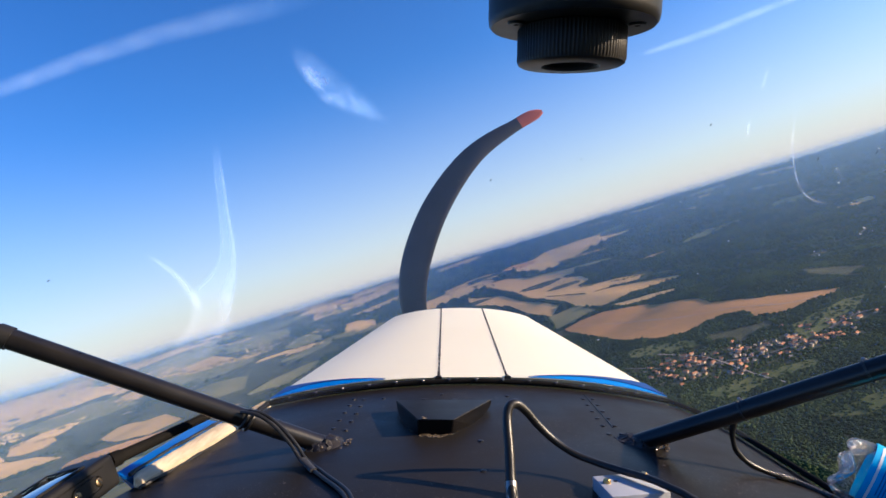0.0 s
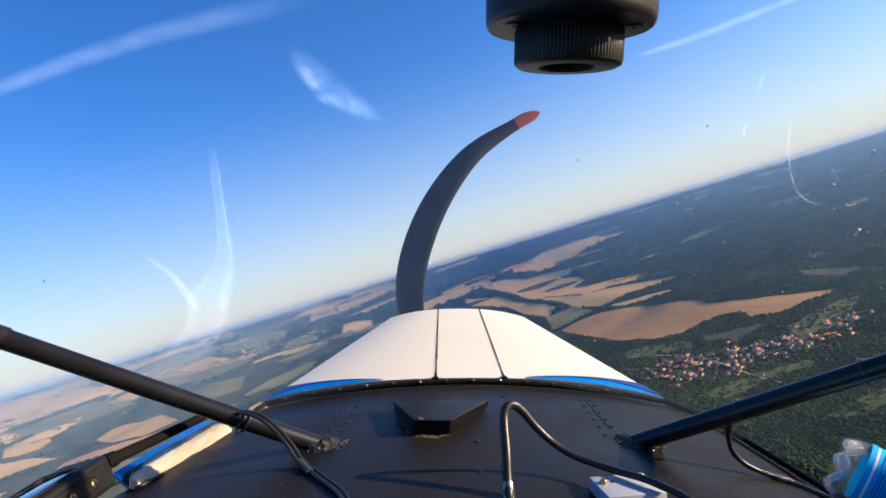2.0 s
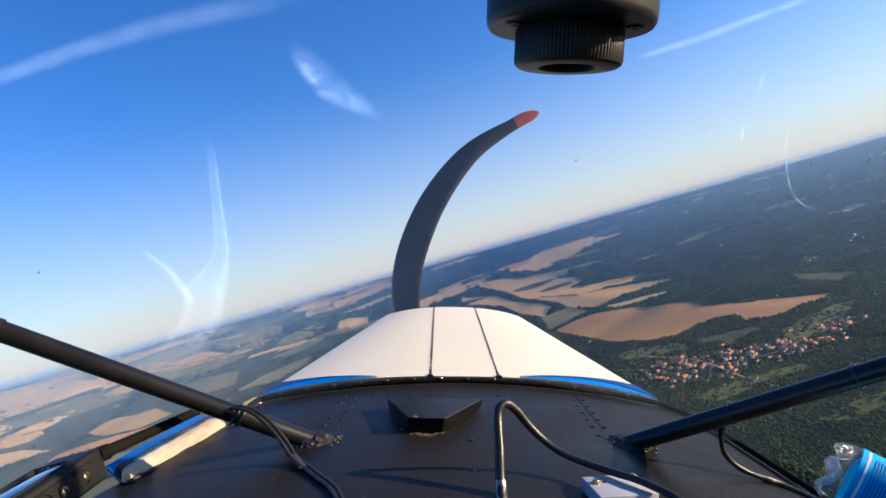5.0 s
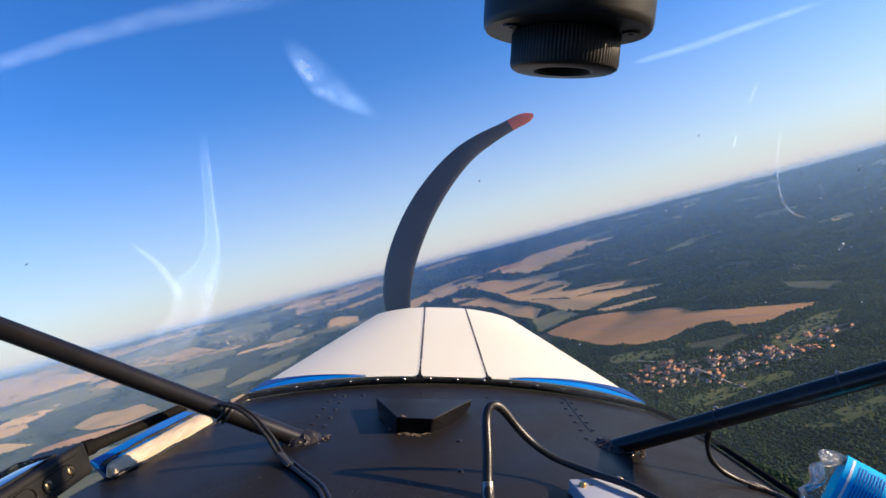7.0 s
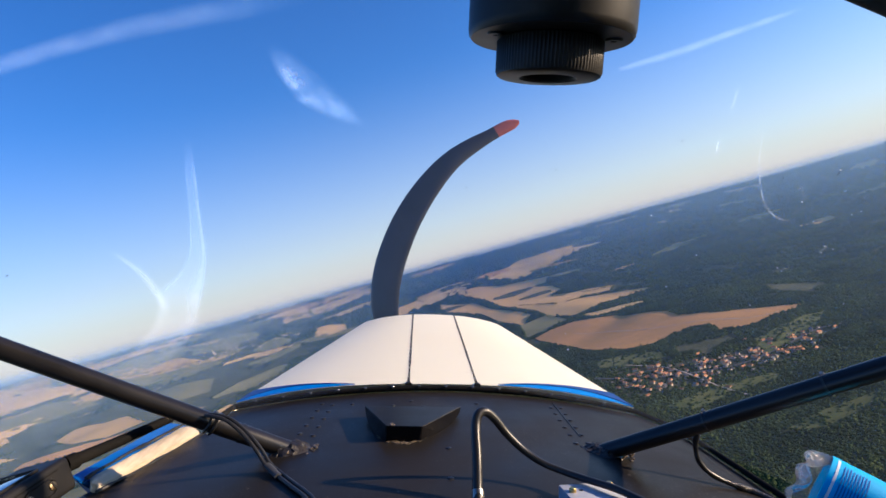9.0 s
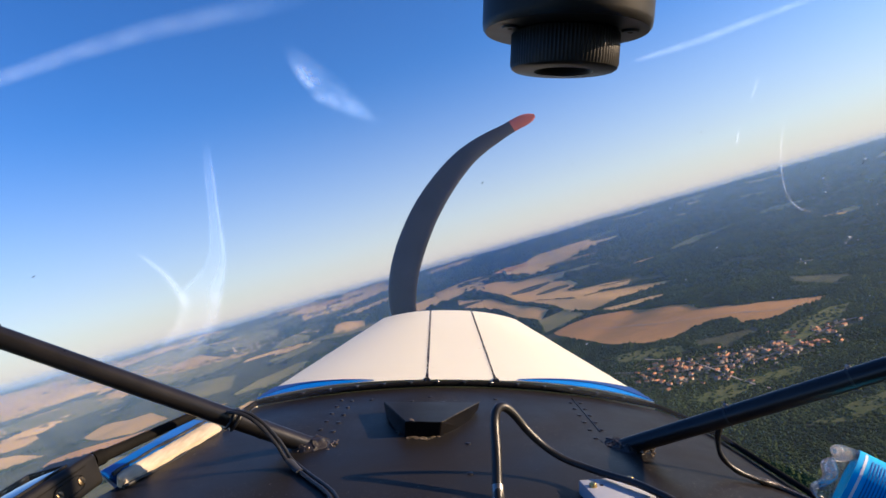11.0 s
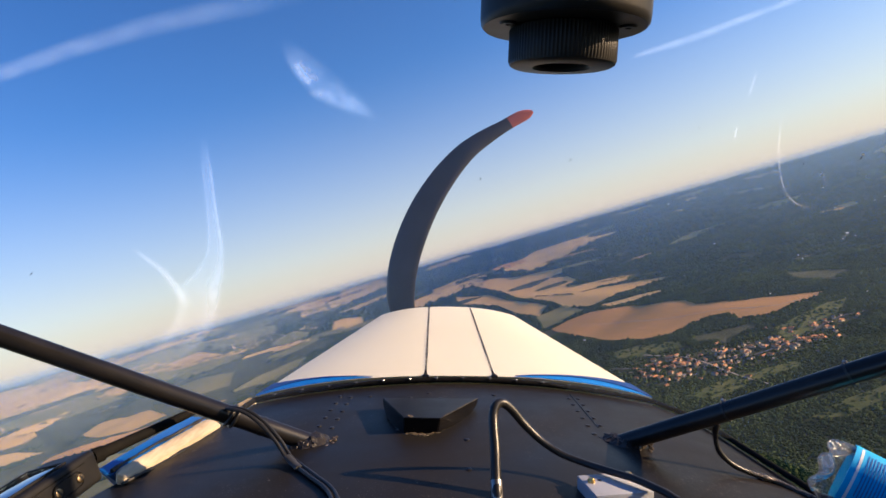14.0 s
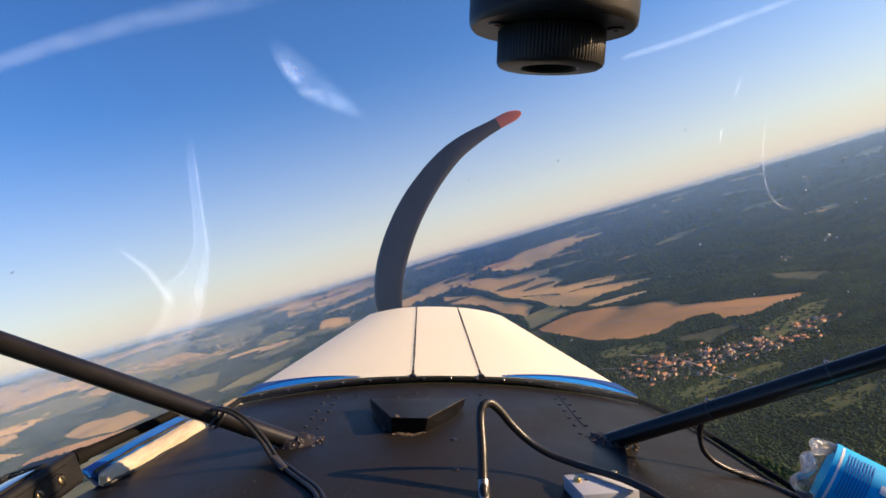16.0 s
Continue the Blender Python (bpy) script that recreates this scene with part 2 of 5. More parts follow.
def veil(name, colour, density, size, stretch=(1, 1, 1), soft=0.5, clear=False):
    """Thin translucent film, patchy, that fades out at the edges of its strip (by its own strip coordinates)."""
    m = bpy.data.materials.new(name)
    m.use_nodes = True
    n, l = m.node_tree.nodes, m.node_tree.links
    n.remove(n["Principled BSDF"])
    tr, df, tl, mx, mx2 = (n.new(k) for k in ("ShaderNodeBsdfTransparent", "ShaderNodeBsdfDiffuse", "ShaderNodeBsdfTranslucent", "ShaderNodeMixShader", "ShaderNodeMixShader"))
    df.inputs[0].default_value = tl.inputs[0].default_value = (*colour, 1)
    at = n.new("ShaderNodeAttribute")
    at.attribute_name = "fade"
    co, mp, nz, mul, rng, mul2 = (n.new(k) for k in ("ShaderNodeTexCoord", "ShaderNodeMapping", "ShaderNodeTexNoise", "ShaderNodeMath", "ShaderNodeMapRange", "ShaderNodeMath"))
    mp.inputs["Scale"].default_value = stretch
    nz.inputs["Scale"].default_value = size
    nz.inputs["Detail"].default_value = 6
    l.new(co.outputs["Object"], mp.inputs[0])
    l.new(mp.outputs[0], nz.inputs["Vector"])
    rng.inputs[1].default_value, rng.inputs[2].default_value = 0.5 - soft / 2, 0.5 + soft / 2
    l.new(nz.outputs[0], rng.inputs[0])
    mul.operation = mul2.operation = "MULTIPLY"
    l.new(rng.outputs[0], mul.inputs[0])
    l.new(at.outputs["Fac"], mul.inputs[1])
    l.new(mul.outputs[0], mul2.inputs[0])
    mul2.inputs[1].default_value = density
    l.new(df.outputs[0], mx2.inputs[1])
    l.new(tl.outputs[0], mx2.inputs[2])
    if clear:   # scatters light but hides nothing behind it
        tint, add = n.new("ShaderNodeVectorMath"), n.new("ShaderNodeAddShader")
        tint.operation = "SCALE"
        tint.inputs[0].default_value = colour
        l.new(mul2.outputs[0], tint.inputs["Scale"])
        l.new(tint.outputs[0], df.inputs[0])
        l.new(tint.outputs[0], tl.inputs[0])
        l.new(tr.outputs[0], add.inputs[0])
        l.new(mx2.outputs[0], add.inputs[1])
        l.new(add.outputs[0], n["Material Output"].inputs[0])
        return m
    l.new(mul2.outputs[0], mx.inputs[0])
    l.new(tr.outputs[0], mx.inputs[1])
    l.new(mx2.outputs[0], mx.inputs[2])
    l.new(mx.outputs[0], n["Material Output"].inputs[0])
    return m


M_TRAIL = veil("ice_cloud", (0.86, 0.94, 1.0), 0.42, 0.006, soft=0.8, clear=True)
M_WISP = veil("ragged_ice_cloud", (0.93, 0.96, 1.0), 0.55, 0.0100, soft=0.65, clear=True)
M_SCRATCH_GLINT = veil("windscreen_scratch_glint", (0.97, 0.97, 0.97), 0.7, 60.0, soft=0.8, clear=True)
# Pale additive film that imitates a reflection in the windscreen.
M_REFLECTION = veil("windscreen_reflection", (0.97, 0.98, 1.0), 0.80, 9.0, soft=1.2, clear=True)

# ---- building helpers ----
ORIGIN = {}


def thing(name, at, label, category, group="", kind="", flying=True):
    """An Empty at the base of a thing; at is in the aeroplane's frame, or in the land's if not flying."""
    e = new(name)
    e.empty_display_size = 0.05
    e.matrix_world = (AIR if flying else Matrix()) @ Matrix.Translation(at)
    ORIGIN[e.name] = Vector(at)
    return tagged(e, label, category, group, kind)


def part(name, bm, material, parent, label="", smooth=40):
    """Links a bmesh, given in the frame of the thing's surroundings, as one mesh under a thing or a part."""
    o = ORIGIN[parent.name]
    bmesh.ops.translate(bm, verts=bm.verts, vec=-o)
    me = bpy.data.meshes.new(name)
    for f in bm.faces:
        f.smooth = True
    bm.to_mesh(me)
    bm.free()
    if smooth:
        me.set_sharp_from_angle(angle=radians(smooth))
    me.materials.append(material)
    ob = new(name, me)
    ob.parent = parent
    ORIGIN[ob.name] = o
    return tagged(ob, label)


def again(name, me, at, parent, turn=None):
    """One more object on a shared mesh, at a place in the thing's surroundings."""
    ob = new(name, me)
    ob.parent = parent
    ob.matrix_local = Matrix.Translation(Vector(at) - ORIGIN[parent.name]) @ (turn or Matrix())
    return ob


def joined(*bms):
    a = bmesh.new()
    for b in bms:
        me = bpy.data.meshes.new("tmp")
        b.to_mesh(me)
        b.free()
        a.from_mesh(me)
        bpy.data.meshes.remove(me)
    return a


def box(c, s, turn=None, bevel=0.0, seg=2):
    bm = bmesh.new()
    bmesh.ops.create_cube(bm, size=1)
    bmesh.ops.scale(bm, vec=s, verts=bm.verts)
    if bevel:
        bmesh.ops.bevel(bm, geom=bm.edges[:], offset=bevel, segments=seg, affect="EDGES", profile=0.6)
    bmesh.ops.transform(bm, matrix=Matrix.Translation(c) @ (turn or Matrix()), verts=bm.verts)
    return bm


def hull_block(corners, bevel=0.0):
    """Eight corners: four of the underside, then the four over them."""
    bm = bmesh.new()
    v = [bm.verts.new(c) for c in corners]
    for f in ((3, 2, 1, 0), (4, 5, 6, 7), (0, 1, 5, 4), (1, 2, 6, 5), (2, 3, 7, 6), (3, 0, 4, 7)):
        bm.faces.new([v[i] for i in f])
    bmesh.ops.recalc_face_normals(bm, faces=bm.faces)
    if bevel:
        bmesh.ops.bevel(bm, geom=bm.edges[:], offset=bevel, segments=2, affect="EDGES")
    return bm


def hull_of(points, bevel):
    """Convex body round a few corner points, its edges slightly rounded."""
    bm = bmesh.new()
    got = bmesh.ops.convex_hull(bm, input=[bm.verts.new(p) for p in points])
    bmesh.ops.dissolve_limit(bm, angle_limit=radians(4), verts=bm.verts[:], edges=bm.edges[:])
    bmesh.ops.bevel(bm, geom=bm.edges[:], offset=bevel, segments=2, affect="EDGES", clamp_overlap=True)
    bmesh.ops.recalc_face_normals(bm, faces=bm.faces)
    return bm


def curve_points(pts, n):
    """A smooth line through the given points (Catmull-Rom)."""
    p = [Vector(q) for q in pts]
    p = [2 * p[0] - p[1]] + p + [2 * p[-1] - p[-2]]
    out = []
    for i in range(1, len(p) - 2):
        for k in range(n):
            t = k / n
            out.append(0.5 * (2 * p[i] + (p[i + 1] - p[i - 1]) * t + (2 * p[i - 1] - 5 * p[i] + 4 * p[i + 1] - p[i + 2]) * t * t
                              + (3 * p[i] - p[i - 1] - 3 * p[i + 1] + p[i + 2]) * t ** 3))
    return out + [p[-2]]


def sweep(pts, radius, seg=14, flat=1.0, up=(0, 0, 1), wob=0.0):
    """A capped rod along a line; radius is a number or one for each point; flat squeezes it along its second axis."""
    bm = bmesh.new()
    pts = [Vector(p) for p in pts]
    rings = []
    for i, p in enumerate(pts):
        d = (pts[min(i + 1, len(pts) - 1)] - pts[max(i - 1, 0)]).normalized()
        a = d.cross(Vector(up))
        a = a.normalized() if a.length > 1e-4 else d.orthogonal().normalized()
        b = a.cross(d)
        r = radius[i] if isinstance(radius, (list, tuple)) else radius
        r *= 1 + wob * noise.noise(p * 60)
        rings.append([bm.verts.new(p + a * r * math.cos(2 * math.pi * k / seg) + b * r * flat * math.sin(2 * math.pi * k / seg)) for k in range(seg)])
    for r0, r1 in zip(rings, rings[1:]):
        for k in range(seg):
            bm.faces.new((r0[k], r0[(k + 1) % seg], r1[(k + 1) % seg], r1[k]))
    bm.faces.new(rings[0])
    bm.faces.new(rings[-1])
    bmesh.ops.recalc_face_normals(bm, faces=bm.faces)
    return bm


def lathe(profile, m, seg=48, wave=None, caps=True):
    """A turned body: (radius, height) pairs round z, placed by m. wave(angle, radius, height) may alter the radius."""
    bm = bmesh.new()
    rings = []
    for r, h in profile:
        ring = []
        for k in range(seg):
            a = 2 * math.pi * k / seg
            q = wave(a, r, h) if wave else r
            ring.append(bm.verts.new(m @ Vector((q * math.cos(a), q * math.sin(a), h))))
        rings.append(ring)
    for r0, r1 in zip(rings, rings[1:]):
        for k in range(seg):
            bm.faces.new((r0[k], r0[(k + 1) % seg], r1[(k + 1) % seg], r1[k]))
    if caps:
        bm.faces.new(rings[0])
        bm.faces.new(rings[-1])
    bmesh.ops.recalc_face_normals(bm, faces=bm.faces)
    return bm


def sheet(fn, nu, nv, thick=0.0):
    """A grid surface fn(u, v) -> point, u and v from 0 to 1, with a thickness downwards."""
    bm = bmesh.new()
    g = [[bm.verts.new(fn(i / nu, j / nv)) for j in range(nv + 1)] for i in range(nu + 1)]
    for i in range(nu):
        for j in range(nv):
            bm.faces.new((g[i][j], g[i + 1][j], g[i + 1][j + 1], g[i][j + 1]))
    if thick:
        low = [[bm.verts.new(v.co - Vector((0, 0, thick))) for v in r] for r in g]
        for i in range(nu):
            for j in range(nv):
                bm.faces.new((low[i][j + 1], low[i + 1][j + 1], low[i + 1][j], low[i][j]))
        for i in range(nu):
            bm.faces.new((g[i + 1][0], g[i][0], low[i][0], low[i + 1][0]))
            bm.faces.new((g[i][nv], g[i + 1][nv], low[i + 1][nv], low[i][nv]))
        for j in range(nv):
            bm.faces.new((g[0][j], g[0][j + 1], low[0][j + 1], low[0][j]))
            bm.faces.new((g[nu][j + 1], g[nu][j], low[nu][j], low[nu][j + 1]))
    return bm


def lerp_table(table, y):
    for (a, p), (b, q) in zip(table, table[1:]):
        if y <= b:
            return p + (q - p) * max(0, (y - a)) / (b - a)
    return table[-1][1]


def ribbon(name, pts, widths, material, parent, n=10, across=(0, 0, 1), label="", cross=8):
    """A soft-edged strip along a line, with a fade attribute that is 1 along its middle and 0 at its edges and ends."""
    line = curve_points(pts, n)
    wid = curve_points([(w, 0, 0) for w in widths], n)
    me = bpy.data.meshes.new(name)
    vs, fs, fade = [], [], []
    for i, p in enumerate(line):
        d = (line[min(i + 1, len(line) - 1)] - line[max(i - 1, 0)]).normalized()
        a = d.cross(Vector(across)).normalized() if not callable(across) else d.cross(across(p)).normalized()
        e = min(1, 4 * min(i, len(line) - 1 - i) / (len(line) - 1))
        for k in range(cross + 1):
            s = 2 * k / cross - 1
            vs.append(p + a * s * wid[i].x / 2 - ORIGIN[parent.name])
            fade.append((1 - s * s) ** 1.5 * (e * e * (3 - 2 * e)))
    c = cross + 1
    for i in range(len(line) - 1):
        for k in range(cross):
            fs.append((i * c + k, i * c + k + 1, (i + 1) * c + k + 1, (i + 1) * c + k))
    me.from_pydata(vs, [], fs)
    at = me.attributes.new("fade", "FLOAT", "POINT")
    at.data.foreach_set("value", fade)
    me.materials.append(material)
    ob = new(name, me)
    ob.parent = parent
    ob.visible_shadow = False
    return tagged(ob, label)


# ---- land ----
NEAR_R = np.linspace(1, 4900, 1500)
FAR_R = NEAR_R * (1.6 - 0.6 * np.clip((NEAR_R - 700) / 4200, 0, 1) ** 2 * (3 - 2 * np.clip((NEAR_R - 700) / 4200, 0, 1)))


def hill(x, y):
    """Height of the rolling land: a broad basin whose rim rises to the horizon."""
    far = math.hypot(x, y)
    r = float(np.interp(far, FAR_R, NEAR_R))
    p, q = x * r / max(far, 1), y * r / max(far, 1)
    s = min(1, max(0, (r - 1500) / 3400))
    k = min(1, max(0, (r - 500) / 900))
    rise = 226 * s * s * (3 - 2 * s) + 12 * s * noise.noise(Vector((p / 700, q / 700, 0))) + k * (1 - 0.6 * s) * (20 * noise.noise(Vector((p / 420, q / 420, 3))) + 6 * noise.noise(Vector((p / 150, q / 150, 8))))
    return EYE_HEIGHT - max(far, 1) * (EYE_HEIGHT / 1.6 - rise) / r


def build_ground():
    n = 480
    radii = [0] + [60 * 1.045 ** k for k in range(102)]
    radii = [r for r in radii if r < 4860] + [4900]
    vs, fs = [(0, 0, 0)], []
    for r in radii[1:]:
        for k in range(n):
            a = 2 * math.pi * k / n
            vs.append((r * math.cos(a), r * math.sin(a), hill(r * math.cos(a), r * math.sin(a))))
    for k in range(n):
        fs.append((0, 1 + k, 1 + (k + 1) % n))
    for i in range(len(radii) - 2):
        for k in range(n):
            a, b = 1 + i * n, 1 + (i + 1) * n
            fs.append((a + k, b + k, b + (k + 1) % n, a + (k + 1) % n))
    me = bpy.data.meshes.new("ground")
    me.from_pydata(vs, [], fs)
    me.shade_smooth()
    me.materials.append(M_WOODS)
    return tagged(new("ground", me), "rolling wooded land, dark green, reaching the hazy horizon", "ground", kind="structure")


build_ground()
FIELDS, MEADOWS = [], []
FIELD_LOOKS = {"stubble": (M_STUBBLE, "harvested tan stubble field among dark woods"),
               "pasture": (M_PASTURE, "dull green pasture beside woodland"),
               "meadow": (M_MEADOW, "sunlit yellow-green meadow beside woods"),
               "plough": (M_PLOUGH, "brown tilled field bordered by trees")}


def field(look_of, pts):
    """A field: its outline softened and draped over the ground sheet."""
    (MEADOWS if look_of == "meadow" else FIELDS).append(pts)
    line = []
    for a, b in zip(pts, pts[1:] + pts[:1]):
        a, b = Vector((*a, 0)), Vector((*b, 0))
        cuts = max(2, int((b - a).length / 45))
        line += [a.lerp(b, k / cuts) for k in range(cuts)]
    bm = bmesh.new()
    bm.faces.new([bm.verts.new((p.x + 9 * noise.noise(p * 0.03), p.y + 9 * noise.noise(p * 0.03 + Vector((7, 3, 1))), 0)) for p in line])
    bmesh.ops.triangulate(bm, faces=bm.faces[:])
    for _ in range(4):
        long = [e for e in bm.edges if e.calc_length() > 60]
        if long:
            bmesh.ops.subdivide_edges(bm, edges=long, cuts=1)
            bmesh.ops.triangulate(bm, faces=bm.faces[:])
    for v in bm.verts:
        v.co.z = hill(v.co.x, v.co.y) + 2.5
    bmesh.ops.recalc_face_normals(bm, faces=bm.faces)
    me = bpy.data.meshes.new("field")
    bm.to_mesh(me)
    bm.free()
    material, label = FIELD_LOOKS[look_of]
    me.materials.append(material)
    return tagged(new("field", me), label, "field", "fields", "structure")


field('stubble', [(412, 3777), (685, 3943), (935, 3937), (1213, 3902), (1252, 3775), (1074, 3750), (892, 3681), (765, 3581), (621, 3527), (499, 3672)])
field('stubble', [(122, 3716), (342, 3630), (471, 3529), (751, 3401), (714, 3346), (733, 3098), (642, 3036), (929, 2824), (876, 2722), (730, 2760), (1025, 2571), (875, 2552), (696, 2498), (610, 2481), (519, 2578), (496, 2754), (385, 3115), (330, 3368)])
field('stubble', [(641, 2456), (894, 2377), (860, 2316), (653, 2360)])
field('stubble', [(64, 3498), (261, 3374), (368, 3008), (473, 2720), (399, 2582), (325, 2688), (253, 3088), (83, 3346)])
field('plough', [(579, 2376), (717, 2281), (816, 1986), (802, 1872), (877, 1739), (1047, 1592), (1005, 1570), (916, 1548), (833, 1524), (775, 1564), (780, 1631), (744, 1662), (686, 1655), (593, 1603), (522, 1636), (456, 1760), (418, 2059), (389, 2332), (460, 2359)])
field('stubble', [(1407, 3789), (1663, 3706), (1663, 3657), (1434, 3727)])
field('meadow', [(2167, 3021), (2323, 3001), (2620, 2960), (2440, 2740), (2257, 2929)])
field('stubble', [(2207, 3857), (2360, 3709), (2312, 3601), (2166, 3746)])
field('stubble', [(-85, 3835), (141, 3870), (338, 3842), (305, 3735), (132, 3809), (-26, 3686)])
field('meadow', [(405, 1125), (506, 1160), (588, 1153), (663, 1155), (641, 1115), (515, 1091), (436, 1071)])
field('meadow', [(774, 1408), (885, 1459), (974, 1495), (1026, 1484), (951, 1404), (828, 1337), (723, 1275)])
field('pasture', [(373, 2586), (531, 2618), (573, 2444), (436, 2363), (360, 2362)])
field('meadow', [(406, 1597), (483, 1576), (571, 1515), (559, 1456), (456, 1466), (399, 1501)])
field('meadow', [(487, 877), (580, 915), (691, 931), (649, 883), (540, 850)])
field('stubble', [(-2680, 3233), (-2634, 3377), (-2299, 3466), (-2113, 3360), (-2192, 3261), (-2417, 3193), (-2529, 3029), (-2613, 2910), (-2818, 3164)])
field('pasture', [(-2504, 2997), (-2338, 3165), (-2055, 3255), (-1801, 3080), (-1990, 2939), (-2231, 2862), (-2370, 2817), (-2464, 2726), (-2584, 2873)])
field('stubble', [(-1953, 2903), (-1861, 3031), (-1750, 3034), (-1826, 2942)])
field('stubble', [(-1786, 2647), (-1758, 2767), (-1524, 2790), (-1384, 2657), (-1481, 2511), (-1630, 2515)])
field('stubble', [(-1967, 3442), (-1857, 3522), (-1613, 3651), (-1400, 3513), (-1532, 3466), (-1740, 3398)])
field('pasture', [(-1884, 3370), (-1612, 3473), (-1481, 3333), (-1636, 3224)])
field('pasture', [(-1604, 3004), (-1411, 3136), (-1217, 3130), (-1181, 2926), (-1385, 2845)])
field('stubble', [(-2192, 2584), (-2048, 2601), (-1850, 2501), (-1929, 2434), (-2012, 2351), (-2101, 2287), (-2345, 2580)])
field('stubble', [(-3042, 3719), (-2871, 3853), (-2655, 4005), (-2631, 4021), (-2851, 3868), (-3047, 3715)])
field('stubble', [(-1657, 3814), (-1437, 3853), (-1320, 3856), (-1451, 3775)])
field('stubble', [(-2916, 1701), (-2783, 1817), (-2655, 1860), (-2596, 1638), (-2534, 1463), (-2472, 1272), (-2969, 1551)])
field('pasture', [(-2329, 1336), (-2437, 1485), (-2247, 1554), (-2018, 1429), (-1947, 1238), (-2052, 1168)])
field('stubble', [(-2640, 1997), (-2695, 2156), (-2603, 2234), (-2515, 2117), (-2500, 1926)])
field('pasture', [(-2518, 2155), (-2285, 2217), (-2082, 2041), (-2264, 1889)])
field('stubble', [(-2546, 2311), (-2465, 2409), (-2307, 2440), (-2342, 2319)])


def scattered_fields():
    """The patchwork of narrow fields on the far side of the land, ahead and to the left."""
    rng = random.Random(21)
    for _ in range(120):
        a, r = radians(rng.uniform(-54, 4)), rng.uniform(3400, 4750)
        w, d = rng.uniform(90, 330), rng.uniform(40, 130)
        x, y, t = r * math.sin(a), r * math.cos(a), rng.gauss(0.15, 0.25)
        if in_field(x, y) or (a > -0.12 and rng.random() < 0.6):
            continue
        t += -a
        pts = [(-w, -d * rng.uniform(0.3, 1)), (0, -d), (w, -d * rng.uniform(0.2, 1)), (w * 0.9, d * rng.uniform(0.1, 1)), (-w * 0.2, d), (-w * 0.9, d * rng.uniform(0.2, 1))]
        field(rng.choices(("stubble", "pasture", "plough"), (5, 2, 1))[0], [(round(x + p * math.cos(t) - q * math.sin(t)), round(y + p * math.sin(t) + q * math.cos(t))) for p, q in pts])


def in_field(x, y):
    for pts in FIELDS:
        c = False
        for (x0, y0), (x1, y1) in zip(pts, pts[1:] + pts[:1]):
            if (y0 > y) != (y1 > y) and x < (x1 - x0) * (y - y0) / (y1 - y0) + x0:
                c = not c
        if c:
            return True
    return False


def patchwork():
    """Long narrow fields over the open land to the left."""
    rng = random.Random(33)
    for _ in range(260):
        a, r = radians(rng.uniform(-58, -12)), rng.uniform(1700, 3500)
        w, d = rng.uniform(60, 210) * (0.5 + r / 3000), rng.uniform(34, 95) * (0.5 + r / 3000)
        x, y, t = r * math.sin(a), r * math.cos(a), -a + rng.gauss(0.25, 0.3)
        pts = [(-w, -d * rng.uniform(0.2, 0.8)), (-w * 0.3, -d), (w * 0.6, -d * rng.uniform(0.5, 1)), (w, -d * rng.uniform(0, 0.6)), (w * 0.8, d * rng.uniform(0.1, 1)), (-w * 0.1, d), (-w * 0.9, d * rng.uniform(0.2, 1))]
        pts = [(round(x + p * math.cos(t) - q * math.sin(t)), round(y + p * math.sin(t) + q * math.cos(t))) for p, q in pts]
        spots = [(p + (q - p) * k / 4, u + (v - u) * k / 4) for (p, u), (q, v) in zip(pts, pts[1:] + pts[:1]) for k in range(4)] + [(x, y)]
        grown = [(x + (p - x) * 1.12, y + (q - y) * 1.12) for p, q in spots]
        inside = any(in_field(p, q) for p, q in grown)
        if inside or any(math.hypot(p - x, q - y) < 1.1 * max(w, d) and in_ring(p, q, pts) for o in FIELDS for p, q in o):
            continue
        field(rng.choices(("stubble", "pasture", "plough"), (6, 3, 2))[0], pts)


def in_ring(x, y, pts):
    c = False
    for (x0, y0), (x1, y1) in zip(pts, pts[1:] + pts[:1]):
        if (y0 > y) != (y1 > y) and x < (x1 - x0) * (y - y0) / (y1 - y0) + x0:
            c = not c
    return c


def far_strips():
    """A few narrow pale fields along the far ridges to the right."""
    rng = random.Random(52)
    for _ in range(26):
        a, r = radians(rng.uniform(4, 44)), rng.uniform(3300, 4700)
        w, d = rng.uniform(70, 230), rng.uniform(25, 70)
        x, y, t = r * math.sin(a), r * math.cos(a), -a + rng.gauss(0.1, 0.2)
        if in_field(x, y):
            continue
        pts = [(-w, -d * rng.uniform(0, 0.5)), (0, -d), (w, -d * rng.uniform(0, 0.6)), (w * 0.8, d * rng.uniform(0.2, 1)), (-w * 0.2, d)]
        field(rng.choices(("stubble", "pasture", "plough"), (3, 3, 1))[0], [(round(x + p * math.cos(t) - q * math.sin(t)), round(y + p * math.sin(t) + q * math.cos(t))) for p, q in pts])


scattered_fields()
patchwork()
far_strips()
VILLAGES = [((460, 1340), (130, 120), 44), ((600, 1275), (150, 105), 74), ((745, 1280), (120, 70), 30), ((860, 1345), (90, 35), 16), ((-2180, 1570), (260, 130), 60)]


